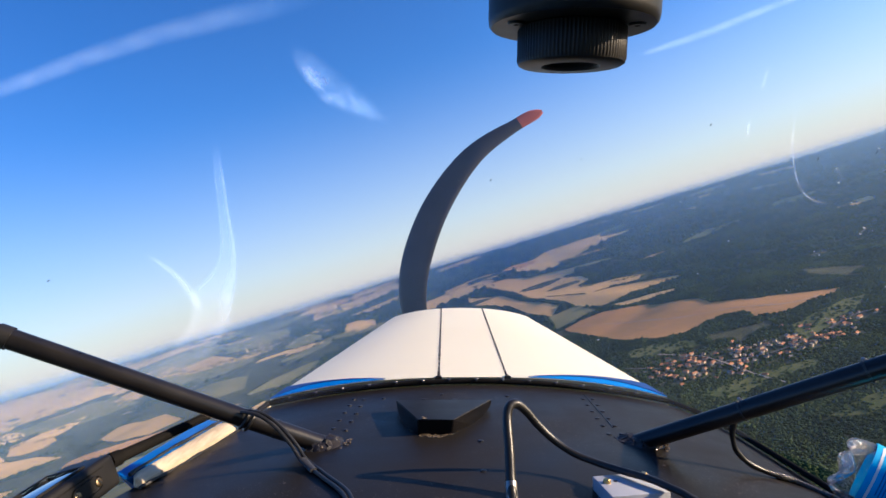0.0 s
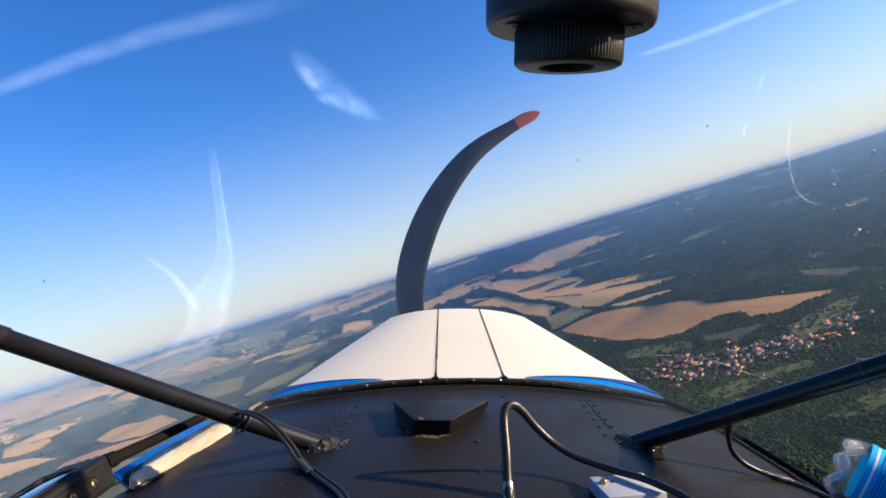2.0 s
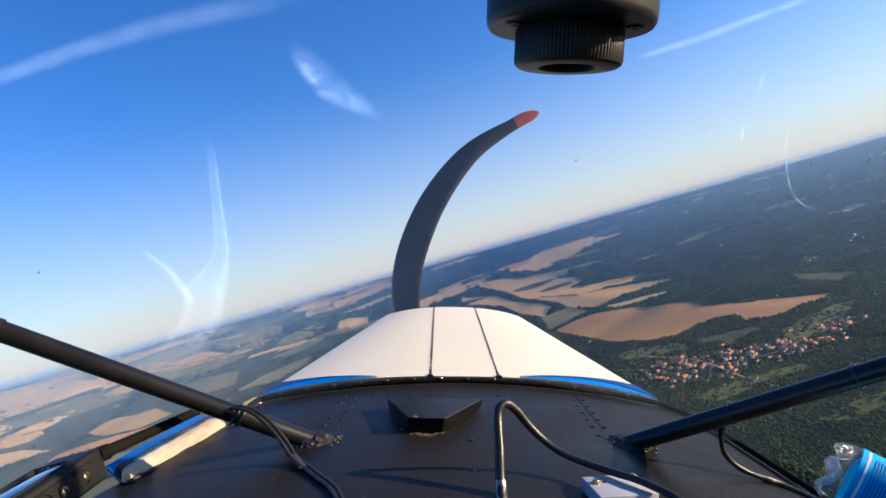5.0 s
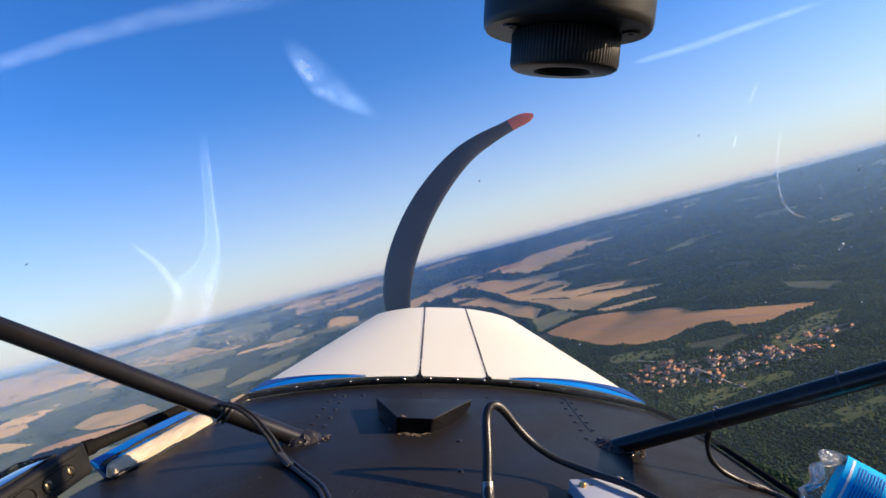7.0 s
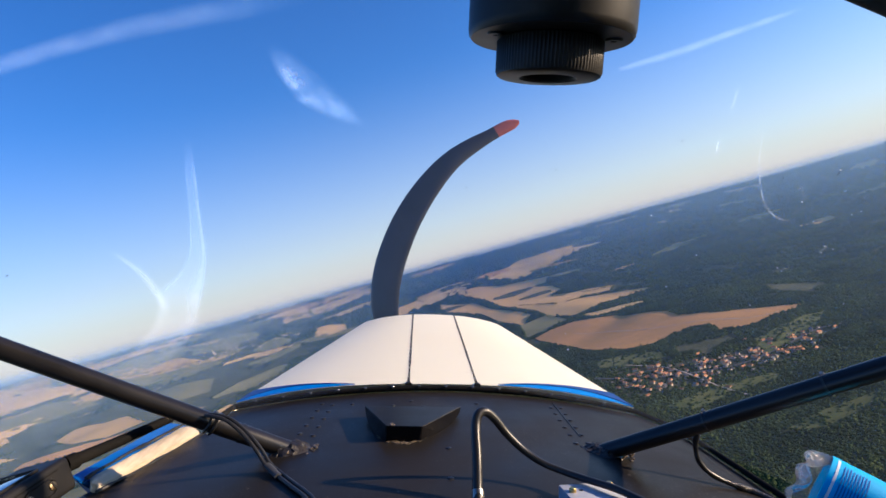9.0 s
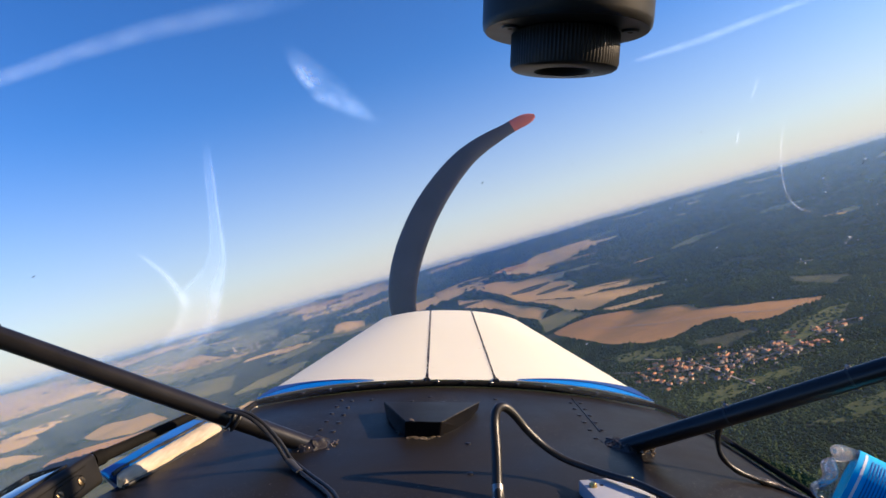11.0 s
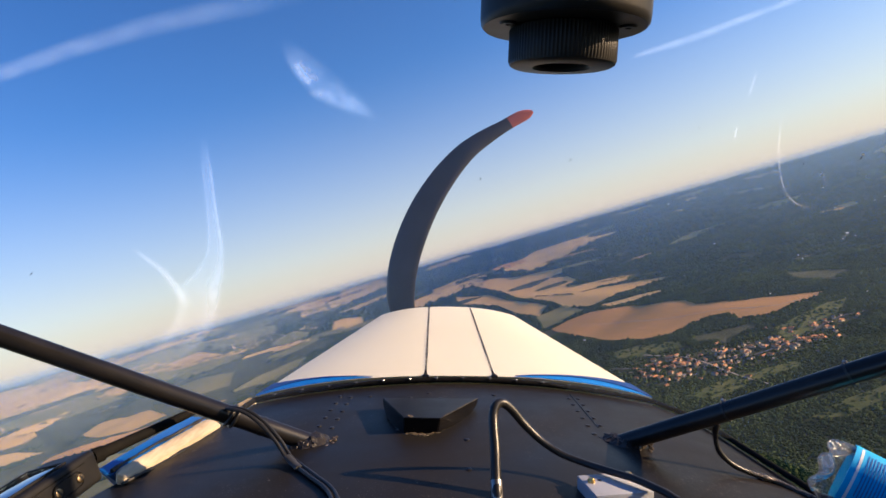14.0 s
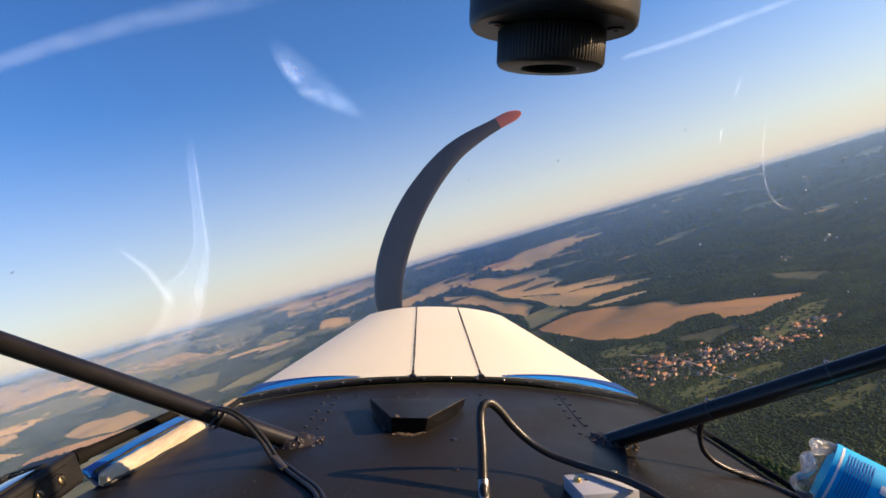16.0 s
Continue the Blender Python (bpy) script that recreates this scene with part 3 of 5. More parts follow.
def inside_any(xs, ys, areas):
    """Which of many points lie in a field, with a narrow margin."""
    hit = np.zeros(len(xs), bool)
    for pts in areas:
        x0, x1 = min(p[0] for p in pts), max(p[0] for p in pts)
        y0, y1 = min(p[1] for p in pts), max(p[1] for p in pts)
        near = np.where((xs > x0) & (xs < x1) & (ys > y0) & (ys < y1))[0]
        if not len(near):
            continue
        c = np.zeros(len(near), bool)
        px, py = xs[near], ys[near]
        for (ax, ay), (bx, by) in zip(pts, pts[1:] + pts[:1]):
            if ay == by:
                continue
            c ^= ((ay > py) != (by > py)) & (px < (bx - ax) * (py - ay) / (by - ay) + ax)
        hit[near] |= c
    return hit


def crown_shape(rings):
    """A rough dome of five sides, its foot open: apex and one or two rings."""
    v, f = [(0, 0, 1.0)], []
    for j, (r, z) in enumerate(rings):
        v += [(r * math.cos(2 * math.pi * (k + 0.5 * j) / 5), r * math.sin(2 * math.pi * (k + 0.5 * j) / 5), z) for k in range(5)]
    f += [(0, 1 + k, 1 + (k + 1) % 5) for k in range(5)]
    if len(rings) > 1:
        for k in range(5):
            m = (k + 1) % 5
            f += [(1 + k, 6 + k, 1 + m), (1 + m, 6 + k, 6 + m)]
    return np.array(v), np.array(f)


def woods(name, r0, r1, spacing, size, label, rings, a0=-58, a1=60):
    """Uneven tree crowns over all the land that is neither field nor village, joined into one mass."""
    rng = np.random.default_rng(hash_of(name))
    tv, tf = crown_shape(rings)
    count = int(0.5 * (r1 * r1 - r0 * r0) * radians(a1 - a0) / spacing ** 2)
    r = np.sqrt(rng.uniform(r0 * r0, r1 * r1, count))
    a = np.radians(rng.uniform(a0, a1, count))
    x, y = r * np.sin(a), r * np.cos(a)
    keep = ~inside_any(x, y, FIELDS) & (~inside_any(x, y, MEADOWS) | (rng.random(count) < 0.22))
    for (cx, cy), (sx, sy), _ in VILLAGES:
        keep &= (((x - cx) / sx) ** 2 + ((y - cy) / sy) ** 2 > 1.2) | (rng.random(count) < 0.3)
    x, y = x[keep], y[keep]
    gap = np.array([noise.noise(Vector((p / 260, q / 260, 4))) + 0.5 * noise.noise(Vector((p / 80, q / 80, 6))) for p, q in zip(x, y)])
    open_land = np.clip((-np.degrees(np.arctan2(x, y)) - 4) / 14, 0, 1)     # the land to the left is mostly open
    keep = gap < 0.46 - 0.75 * open_land
    x, y = x[keep], y[keep]
    z = np.array([hill(p, q) + 1.5 * noise.noise(Vector((p / 30, q / 30, 9))) for p, q in zip(x, y)])
    n = len(x)
    s = size * rng.uniform(0.78, 1.18, n) * np.array([1.08 + 0.35 * noise.noise(Vector((p / 45, q / 45, 2))) for p, q in zip(x, y)])
    q = tv[None] * (1 + 0.28 * rng.uniform(-1, 1, (n, len(tv))))[:, :, None]
    t = rng.uniform(0, 6.28, n)[:, None]
    qx, qy = q[:, :, 0] * np.cos(t) - q[:, :, 1] * np.sin(t), q[:, :, 0] * np.sin(t) + q[:, :, 1] * np.cos(t)
    V = np.stack([qx, qy, q[:, :, 2] * rng.uniform(0.5, 0.85, n)[:, None]], 2) * s[:, None, None] + np.stack([x, y, z + s * 0.45], 1)[:, None]
    F = tf[None] + (np.arange(n) * len(tv))[:, None, None]
    me = bpy.data.meshes.new(name)
    me.from_pydata(V.reshape(-1, 3).tolist(), [], F.reshape(-1, 3).tolist())
    me.shade_smooth()
    me.materials.append(M_CROWN)
    return tagged(new(name, me), label, "woods", kind="stuff")


def hash_of(text):
    return sum((i + 1) * ord(c) for i, c in enumerate(text))


DOME, TENT = ((0.72, 0.5), (1.0, -0.45)), ((1.0, -0.3),)
woods("near_woods", 500, 1000, 3.3, 2.9, "dense mixed forest canopy, sunlit green and olive", DOME, a0=4)
woods("wooded_slope", 1000, 1550, 4.4, 3.7, "dense mixed forest canopy on a slope", DOME, a0=-24)
woods("middle_woods", 1550, 2400, 7.2, 6.0, "dark green forest canopy on rolling land", TENT)
woods("far_woods", 2400, 3500, 13.0, 9.5, "distant dark forest on rolling hills", TENT)
woods("horizon_woods", 3500, 4800, 24, 15, "hazy forest on the far hills", TENT)


def hedgerows():
    """Broken lines of low trees along the field edges."""
    rng = np.random.default_rng(77)
    tv, tf = crown_shape(DOME)
    V, F, k = [], [], 0
    lines = [(n, a, b, 0.3) for n, pts in enumerate(FIELDS) for a, b in zip(pts, pts[1:] + pts[:1])]
    for n, pts in enumerate(([(247, 3629), (270, 3435), (316, 3283), (397, 3086)], [(397, 3086), (614, 2759), (784, 2749), (930, 2678)], [(635, 3008), (816, 2842), (923, 2808)])):    # tree lines across the stubble
        lines += [(n + 500, a, b, 0.0) for a, b in zip(pts, pts[1:])]
    for n, (ax, ay), (bx, by), skip in lines:
        length = math.hypot(bx - ax, by - ay)
        if math.hypot(ax, ay) > 3800 or rng.random() < skip:
            continue
        for i in range(int(length / 5)):
            t = i * 5 / length
            x, y = ax + (bx - ax) * t, ay + (by - ay) * t
            if noise.noise(Vector((x / 60, y / 60, n))) < -0.05:
                continue
            x, y = x + rng.normal(0, 2.5), y + rng.normal(0, 2.5)
            s = rng.uniform(1.8, 4.2)
            V.append(tv * (1 + 0.35 * rng.uniform(-1, 1, (len(tv), 1))) * s + np.array([x, y, hill(x, y) + 2.5 + s * 0.3]))
            F.append(tf + k)
            k += len(tv)
    me = bpy.data.meshes.new("hedgerows")
    me.from_pydata(np.concatenate(V).tolist(), [], np.concatenate(F).tolist())
    me.shade_smooth()
    me.materials.append(M_CROWN)
    return tagged(new("hedgerows", me), "dark broken hedges and tree lines between fields", "hedges", kind="stuff")


hedgerows()


def road(pts, width, material, label):
    """A lane draped over the land, slightly crowned, with uneven edges."""
    line = curve_points([(x, y, 0) for x, y in pts], 14)
    bm = bmesh.new()
    rows = []
    for i, p in enumerate(line):
        d = (line[min(i + 1, len(line) - 1)] - line[max(i - 1, 0)]).normalized()
        a = Vector((d.y, -d.x, 0))
        w = width * (1 + 0.25 * noise.noise(p * 0.02))
        row = []
        for k in range(5):
            q = p + a * w * (k - 2) / 4
            row.append(bm.verts.new((q.x, q.y, hill(q.x, q.y) + 3.2 + 0.08 * (2 - abs(k - 2)))))
        rows.append(row)
    for r0, r1 in zip(rows, rows[1:]):
        for k in range(4):
            bm.faces.new((r0[k], r0[k + 1], r1[k + 1], r1[k]))
    me = bpy.data.meshes.new("road")
    bm.to_mesh(me)
    bm.free()
    me.shade_smooth()
    me.materials.append(material)
    return tagged(new("road", me), label, "road", "lanes", "structure")


road([(519, 2183), (654, 1832), (792, 1685), (879, 1583), (964, 1571)], 4.5, M_TRACK, "pale farm track across a tilled field")
road([(354, 1438), (447, 1337), (556, 1276), (650, 1254), (771, 1295), (900, 1355), (1007, 1344)], 6.0, M_ASPHALT, "narrow grey road through a village")
road([(458, 1474), (526, 1357), (538, 1150), (548, 1070)], 4.0, M_TRACK, "pale lane down to a meadow")
road([(-2164, 2856), (-1936, 2927), (-1680, 2990), (-1519, 3161)], 7.0, M_TRACK, "pale lane between open fields")


# villages
def build_house(w, l, h, roof_h, roof_material, label):
    e = thing("house", (0, 0, 0), label, "house", "village houses", flying=False)
    part("wall", box((0, 0, h / 2), (w, l, h)), M_HOUSE, e)
    bm = bmesh.new()
    o = 0.5
    v = [bm.verts.new(c) for c in ((-w / 2 - o, -l / 2 - o, h), (w / 2 + o, -l / 2 - o, h), (w / 2 + o, l / 2 + o, h), (-w / 2 - o, l / 2 + o, h), (0, -l / 2 - o, h + roof_h), (0, l / 2 + o, h + roof_h))]
    for f in ((0, 1, 4), (2, 3, 5), (1, 2, 5, 4), (3, 0, 4, 5), (3, 2, 1, 0)):
        bm.faces.new([v[i] for i in f])
    part("roof", bm, roof_material, e)
    part("chimney", box((w * 0.15, l * 0.2, h + roof_h * 0.9), (0.7, 0.7, 1.8)), M_HOUSE, e)
    return e


def build_villages():
    kinds = [build_house(6.8, 8.5, 4.2, 3.0, M_ROOF, "pale rendered village house with a red tiled roof"),
             build_house(6.2, 11, 3.9, 2.8, M_ROOF, "long pale farmhouse with a red tiled roof"),
             build_house(7.4, 7.6, 4.6, 2.7, M_GREYROOF, "pale village house with a dark slate roof"),
             build_house(5, 6.5, 3.0, 2.0, M_GREYROOF, "small outbuilding with a grey roof")]
    rng = random.Random(11)
    first = set()
    for (cx, cy), (sx, sy), n in VILLAGES:
        for _ in range(n):
            x, y = cx + sx * rng.gauss(0, 0.5), cy + sy * rng.gauss(0, 0.5)
            k = rng.choices(range(4), (5, 4, 2, 2))[0]
            m = Matrix.Translation((x, y, hill(x, y))) @ Matrix.Rotation(rng.choice((0.5, 2.07)) + rng.gauss(0, 0.2), 4, "Z")
            if k not in first:
                first.add(k)
                kinds[k].matrix_world = m
            else:
                copy_thing(kinds[k], m)


build_villages()


def build_far_town():
    rng = random.Random(5)
    bm = bmesh.new()
    for _ in range(90):
        t = rng.random()
        x, y = -1420 + 560 * t + rng.gauss(0, 30), 3640 + 40 * t + rng.gauss(0, 60)
        s = rng.uniform(5, 11)
        b = box((x, y, hill(x, y) + s * 0.3), (s, s * rng.uniform(0.8, 2), s * 0.7), Matrix.Rotation(rng.random(), 4, "Z"))
        me = bpy.data.meshes.new("tmp")
        b.to_mesh(me)
        b.free()
        bm.from_mesh(me)
        bpy.data.meshes.remove(me)
    me = bpy.data.meshes.new("far_town")
    bm.to_mesh(me)
    bm.free()
    me.materials.append(M_HOUSE)
    tagged(new("far_town", me), "distant pale town in the haze", "town", kind="stuff")


build_far_town()


def build_backdrop():
    """The farthest hills, a plain ring with haze painted as glow, that closes the land against the sky."""
    m = bpy.data.materials.new("far_haze")
    m.use_nodes = True
    n, l = m.node_tree.nodes, m.node_tree.links
    n.remove(n["Principled BSDF"])
    # Haze is put into the ring's emission; the hills are no lamp.
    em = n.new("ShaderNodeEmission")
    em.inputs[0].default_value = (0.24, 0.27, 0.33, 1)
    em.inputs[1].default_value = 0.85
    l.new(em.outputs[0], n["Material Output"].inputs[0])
    vs, fs, k = [], [], 360
    for i in range(k):
        a = 2 * math.pi * i / k
        x, y = math.cos(a), math.sin(a)
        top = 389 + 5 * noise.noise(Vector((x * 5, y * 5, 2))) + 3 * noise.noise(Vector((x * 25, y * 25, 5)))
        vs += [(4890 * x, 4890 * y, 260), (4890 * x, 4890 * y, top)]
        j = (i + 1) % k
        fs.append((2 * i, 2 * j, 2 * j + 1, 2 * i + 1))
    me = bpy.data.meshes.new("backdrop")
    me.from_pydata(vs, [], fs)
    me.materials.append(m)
    tagged(new("backdrop", me), "far hills on the horizon, blue-grey haze painted as glow", "hills", kind="structure")


build_backdrop()


def build_sky_haze():
    """The pale hazy band of sky over the horizon: a plain far ring that glows to imitate haze and thins out upwards."""
    m = bpy.data.materials.new("horizon_haze")
    m.use_nodes = True
    n, l = m.node_tree.nodes, m.node_tree.links
    n.remove(n["Principled BSDF"])
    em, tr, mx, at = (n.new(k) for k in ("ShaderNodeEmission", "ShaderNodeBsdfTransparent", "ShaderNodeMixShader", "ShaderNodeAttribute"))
    # Horizon haze painted as emission, faded by height.
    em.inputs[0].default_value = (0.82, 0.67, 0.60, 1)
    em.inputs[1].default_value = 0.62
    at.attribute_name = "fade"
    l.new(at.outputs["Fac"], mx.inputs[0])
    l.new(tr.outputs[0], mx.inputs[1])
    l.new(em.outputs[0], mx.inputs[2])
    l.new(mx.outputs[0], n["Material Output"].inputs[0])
    vs, fs, fade, k, rows = [], [], [], 120, 20
    for j in range(rows + 1):
        h = j / rows
        for i in range(k):
            a = 2 * math.pi * i / k
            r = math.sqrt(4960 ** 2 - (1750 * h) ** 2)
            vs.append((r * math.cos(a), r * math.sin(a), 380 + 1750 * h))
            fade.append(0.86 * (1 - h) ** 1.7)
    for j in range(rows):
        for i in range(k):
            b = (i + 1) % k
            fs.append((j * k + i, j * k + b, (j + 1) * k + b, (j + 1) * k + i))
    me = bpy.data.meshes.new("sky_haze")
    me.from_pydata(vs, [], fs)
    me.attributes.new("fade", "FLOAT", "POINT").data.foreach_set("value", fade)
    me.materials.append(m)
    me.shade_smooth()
    ob = tagged(new("sky_haze", me), "pale glowing ring imitating haze low in the sky", "sky", kind="structure")
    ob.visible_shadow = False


build_sky_haze()


def build_air_haze(radius, share):
    """A thin sheet round the land whose blue colour imitates hazy air, clear at its foot and thicker towards eye level,
    lit by sun and sky.
    """
    m = bpy.data.materials.get("thin_haze")
    if not m:
        m = bpy.data.materials.new("thin_haze")
        m.use_nodes = True
        n, l = m.node_tree.nodes, m.node_tree.links
        n.remove(n["Principled BSDF"])
        df, tl, both, tr, mx, at = (n.new(k) for k in ("ShaderNodeBsdfDiffuse", "ShaderNodeBsdfTranslucent", "ShaderNodeMixShader", "ShaderNodeBsdfTransparent", "ShaderNodeMixShader", "ShaderNodeAttribute"))
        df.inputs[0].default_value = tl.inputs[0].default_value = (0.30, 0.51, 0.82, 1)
        at.attribute_name = "fade"
        l.new(df.outputs[0], both.inputs[1])
        l.new(tl.outputs[0], both.inputs[2])
        l.new(at.outputs["Fac"], mx.inputs[0])
        l.new(tr.outputs[0], mx.inputs[1])
        l.new(both.outputs[0], mx.inputs[2])
        l.new(mx.outputs[0], n["Material Output"].inputs[0])
    vs, fs, fade, k, rows = [], [], [], 120, 28
    for j in range(rows + 1):
        for i in range(k):
            a = 2 * math.pi * i / k
            x, y = radius * math.cos(a), radius * math.sin(a)
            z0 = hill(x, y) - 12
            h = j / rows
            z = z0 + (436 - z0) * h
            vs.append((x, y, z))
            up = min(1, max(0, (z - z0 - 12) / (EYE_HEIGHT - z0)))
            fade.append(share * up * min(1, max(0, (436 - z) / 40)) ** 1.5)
    for j in range(rows):
        for i in range(k):
            b = (i + 1) % k
            fs.append((j * k + i, j * k + b, (j + 1) * k + b, (j + 1) * k + i))
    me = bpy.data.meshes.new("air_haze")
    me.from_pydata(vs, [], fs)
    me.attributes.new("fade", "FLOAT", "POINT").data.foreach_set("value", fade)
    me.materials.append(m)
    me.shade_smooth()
    tagged(new("air_haze", me), "thin bluish sheet imitating haze over the far land", "haze", kind="structure").visible_shadow = False


# Nested sheets put aerial haze into colour, denser with distance.
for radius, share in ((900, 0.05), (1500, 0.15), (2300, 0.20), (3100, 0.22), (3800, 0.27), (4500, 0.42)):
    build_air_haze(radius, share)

# vapour trails, far up in the sky
for pts, widths, label in (
        ([(-2980, 3150, 2080), (-2426, 3509, 2251), (-1809, 3771, 2432), (-1292, 3932, 2519), (-800, 4045, 2550), (-101, 4118, 2557)], (90, 110, 140, 170, 190, 150), "long pale vapour trail across blue sky"),
        ([(-650, 4150, 2290), (-545, 4230, 2130), (-454, 4307, 1960), (-312, 4371, 1800), (-110, 4438, 1600)], (110, 190, 270, 230, 90), "ragged white wisp of cloud"),
        ([(1790, 4056, 1430), (1855, 4026, 1425), (2170, 3873, 1398), (2418, 3726, 1389), (2639, 3576, 1375), (2836, 3427, 1358)], (30, 46, 66, 60, 50, 36), "thin bright vapour trail"),
        ([(-3619, 2444, 1486), (-3506, 2601, 1494), (-3348, 2801, 1494), (-3143, 3016, 1531)], (40, 110, 170, 60), "soft white wisp of cloud"),
        ([(-110, 3964, 2527), (319, 3978, 2478), (798, 3959, 2385), (1257, 3882, 2298), (1650, 3812, 2130), (1943, 3729, 2002)], (190, 200, 190, 180, 190, 120), "broad faded vapour trail")):
    e = thing("vapour_trail", pts[1], label, "vapour trail", "vapour trails", "structure", flying=False)
    ribbon("vapour", pts, widths, M_WISP if "wisp" in label else M_TRAIL, e, n=16, across=lambda p: (p - Vector((0, 0, EYE_HEIGHT))).normalized())
    if "ragged" in label:
        for strand, thick in (([(-590, 4300, 1925), (-470, 4335, 1860), (-300, 4380, 1770), (-100, 4440, 1590)], (40, 120, 150, 60)), ([(-640, 4180, 2220), (-600, 4230, 2110), (-560, 4280, 2010), (-500, 4320, 1930)], (60, 110, 110, 50))):
            ribbon("strand", strand, thick, M_WISP, e, n=16, across=lambda p: (p - Vector((0, 0, EYE_HEIGHT))).normalized())

# ---- the aeroplane ----
plane = thing("aeroplane", (0.05, 0.3, -0.9), "small white and blue ultralight aeroplane, banked in a turn", "aeroplane")
DECK_Z, MID = -0.249, 0.05
RIGHT_EDGE = [(0.2, 0.475), (0.66, 0.472), (0.9, 0.470), (0.985, 0.452), (1.03, 0.418)]
LEFT_EDGE = [(0.2, -0.43), (0.70, -0.415), (0.79, -0.372), (0.90, -0.335), (1.03, -0.318)]


def deck_z(x):
    return DECK_Z - 0.29 * (x - MID) ** 2


def deck_point(u, v):
    y = 0.2 + 0.83 * v
    a, b = lerp_table(LEFT_EDGE, y), lerp_table(RIGHT_EDGE, y)
    x = a + (b - a) * u
    return (x, y, deck_z(x))


deck = part("deck", sheet(deck_point, 44, 44, 0.004), M_DECK, plane, "satin black glareshield, scuffed and dusty")

# rubber rim round the deck
rim_line = [(lerp_table(RIGHT_EDGE, y), y) for y in (0.25, 0.45, 0.66, 0.8, 0.9, 0.95, 0.985, 1.01)]
rim_line += [(0.418 - 0.736 * k / 24, 1.034) for k in range(25)] + [(-0.322, 0.99), (-0.335, 0.93)]
rim = part("rim", sweep([(x, y, deck_z(x) + 0.0065) for x, y in rim_line], [0.0046] * 12 + [0.0050, 0.0052, 0.0054] + [0.0055] * (len(rim_line) - 15), 10, flat=0.9, wob=0.12), M_EDGING, plane, "black rubber edging with small screws")


def rivet_mesh(r, h):
    bm = lathe([(r, 0), (r * 0.92, h * 0.6), (r * 0.5, h), (0.0002, h)], Matrix(), 12)
    me = bpy.data.meshes.new("rivet")
    bm.to_mesh(me)
    bm.free()
    return me


RIVET = rivet_mesh(0.0038, 0.0017)
RIVET.materials.append(M_TUBE)
SCREW = rivet_mesh(0.0023, 0.0018)
SCREW.materials.append(M_STEEL)
for k in range(14):
    x = -0.278 + 0.0487 * k
    again("screw", SCREW, (x, 1.0295, deck_z(x) + 0.0112), rim, Matrix.Rotation(radians(50), 4, "X"))


def on_deck(x, y, up=0.0):
    return (x, y, deck_z(x) + up)


for k in range(6):  # two double rows of rivets that run aft and apart
    t = k / 5
    again("rivet", RIVET, on_deck(0.2420 - 0.0108 * t, 0.970 - 0.188 * t), deck)
    again("rivet", RIVET, on_deck(0.2605 - 0.0100 * t, 0.977 - 0.188 * t), deck)
    again("rivet", RIVET, on_deck(-0.1530 - 0.0065 * t, 0.983 - 0.200 * t), deck)
    again("rivet", RIVET, on_deck(-0.1335 - 0.0048 * t, 0.970 - 0.202 * t), deck)
for x, y in ((0.046, 0.632), (0.05, 0.73), (0.02, 0.93), (0.0, 0.965), (0.11, 0.955), (-0.03, 0.94), (-0.10, 0.965)):
    again("rivet", RIVET, on_deck(x, y), deck)
part("seam", sweep([on_deck(0.2533 - 0.0055 * t, 1.0075 - 0.19 * t, 0.0002) for t in (0, 0.25, 0.5, 0.75, 1)], 0.0011, 6), M_RUBBER, deck)

# cowling
COWL_BACK, COWL_FRONT = 1.046, 1.75


def cowl_point(x_rel, y):
    """Top surface of the cowling; x_rel from -1 to 1 across."""
    t = (y - COWL_BACK) / (COWL_FRONT - COWL_BACK)
    w = 0.368 - 0.164 * t
    top = -0.238 + 0.054 * t
    drop = 0.040 - 0.014 * t
    return Vector((0.050 + 0.008 * t + w * x_rel, y, top - drop * abs(x_rel) ** 2.5))


def cowl_profile(y, shrink=1.0, sink=0.0):
    ring = []
    side = [cowl_point(-1 + 2 * k / 40, y) for k in range(41)]
    c = sum((p.x for p in side)) / 41
    for p in side:
        ring.append(Vector((c + (p.x - c) * shrink, p.y, p.z - sink)))
    a, b = ring[0], ring[-1]
    left = [Vector((a.x - 0.012 * shrink * math.sin(math.pi * k / 12), y, a.z - 0.36 * k / 10)) for k in range(10, 0, -1)]
    right = [Vector((b.x + 0.012 * shrink * math.sin(math.pi * k / 12), y, b.z - 0.36 * k / 10)) for k in range(1, 11)]
    return left + ring + right


def build_cowling():
    bm = bmesh.new()
    rows = []
    for k in range(25):
        rows.append(cowl_profile(COWL_BACK + (COWL_FRONT - COWL_BACK) * k / 24))
    for k in range(1, 7):
        a = k / 6 * math.pi / 2
        r = cowl_profile(COWL_FRONT, 1 - 0.25 * (1 - math.cos(a)), 0.09 * (1 - math.cos(a)))
        rows.append([p + Vector((0, 0.12 * math.sin(a), 0)) for p in r])
    g = [[bm.verts.new(p) for p in r] for r in rows]
    for r0, r1 in zip(g, g[1:]):
        for a, b, c, d in zip(r0, r0[1:], r1[1:], r1):
            bm.faces.new((a, b, c, d))
    bm.faces.new(g[-1])
    bmesh.ops.recalc_face_normals(bm, faces=bm.faces)
    return bm


cowl = part("cowling", build_cowling(), M_WHITE, plane, "white painted engine cowling, hinged along the top")


def cowl_at(x, y, up=0.0):
    t = (y - COWL_BACK) / (COWL_FRONT - COWL_BACK)
    w = 0.368 - 0.164 * t
    p = cowl_point((x - 0.050 - 0.008 * t) / w, y)
    return p + Vector((0, 0, up))


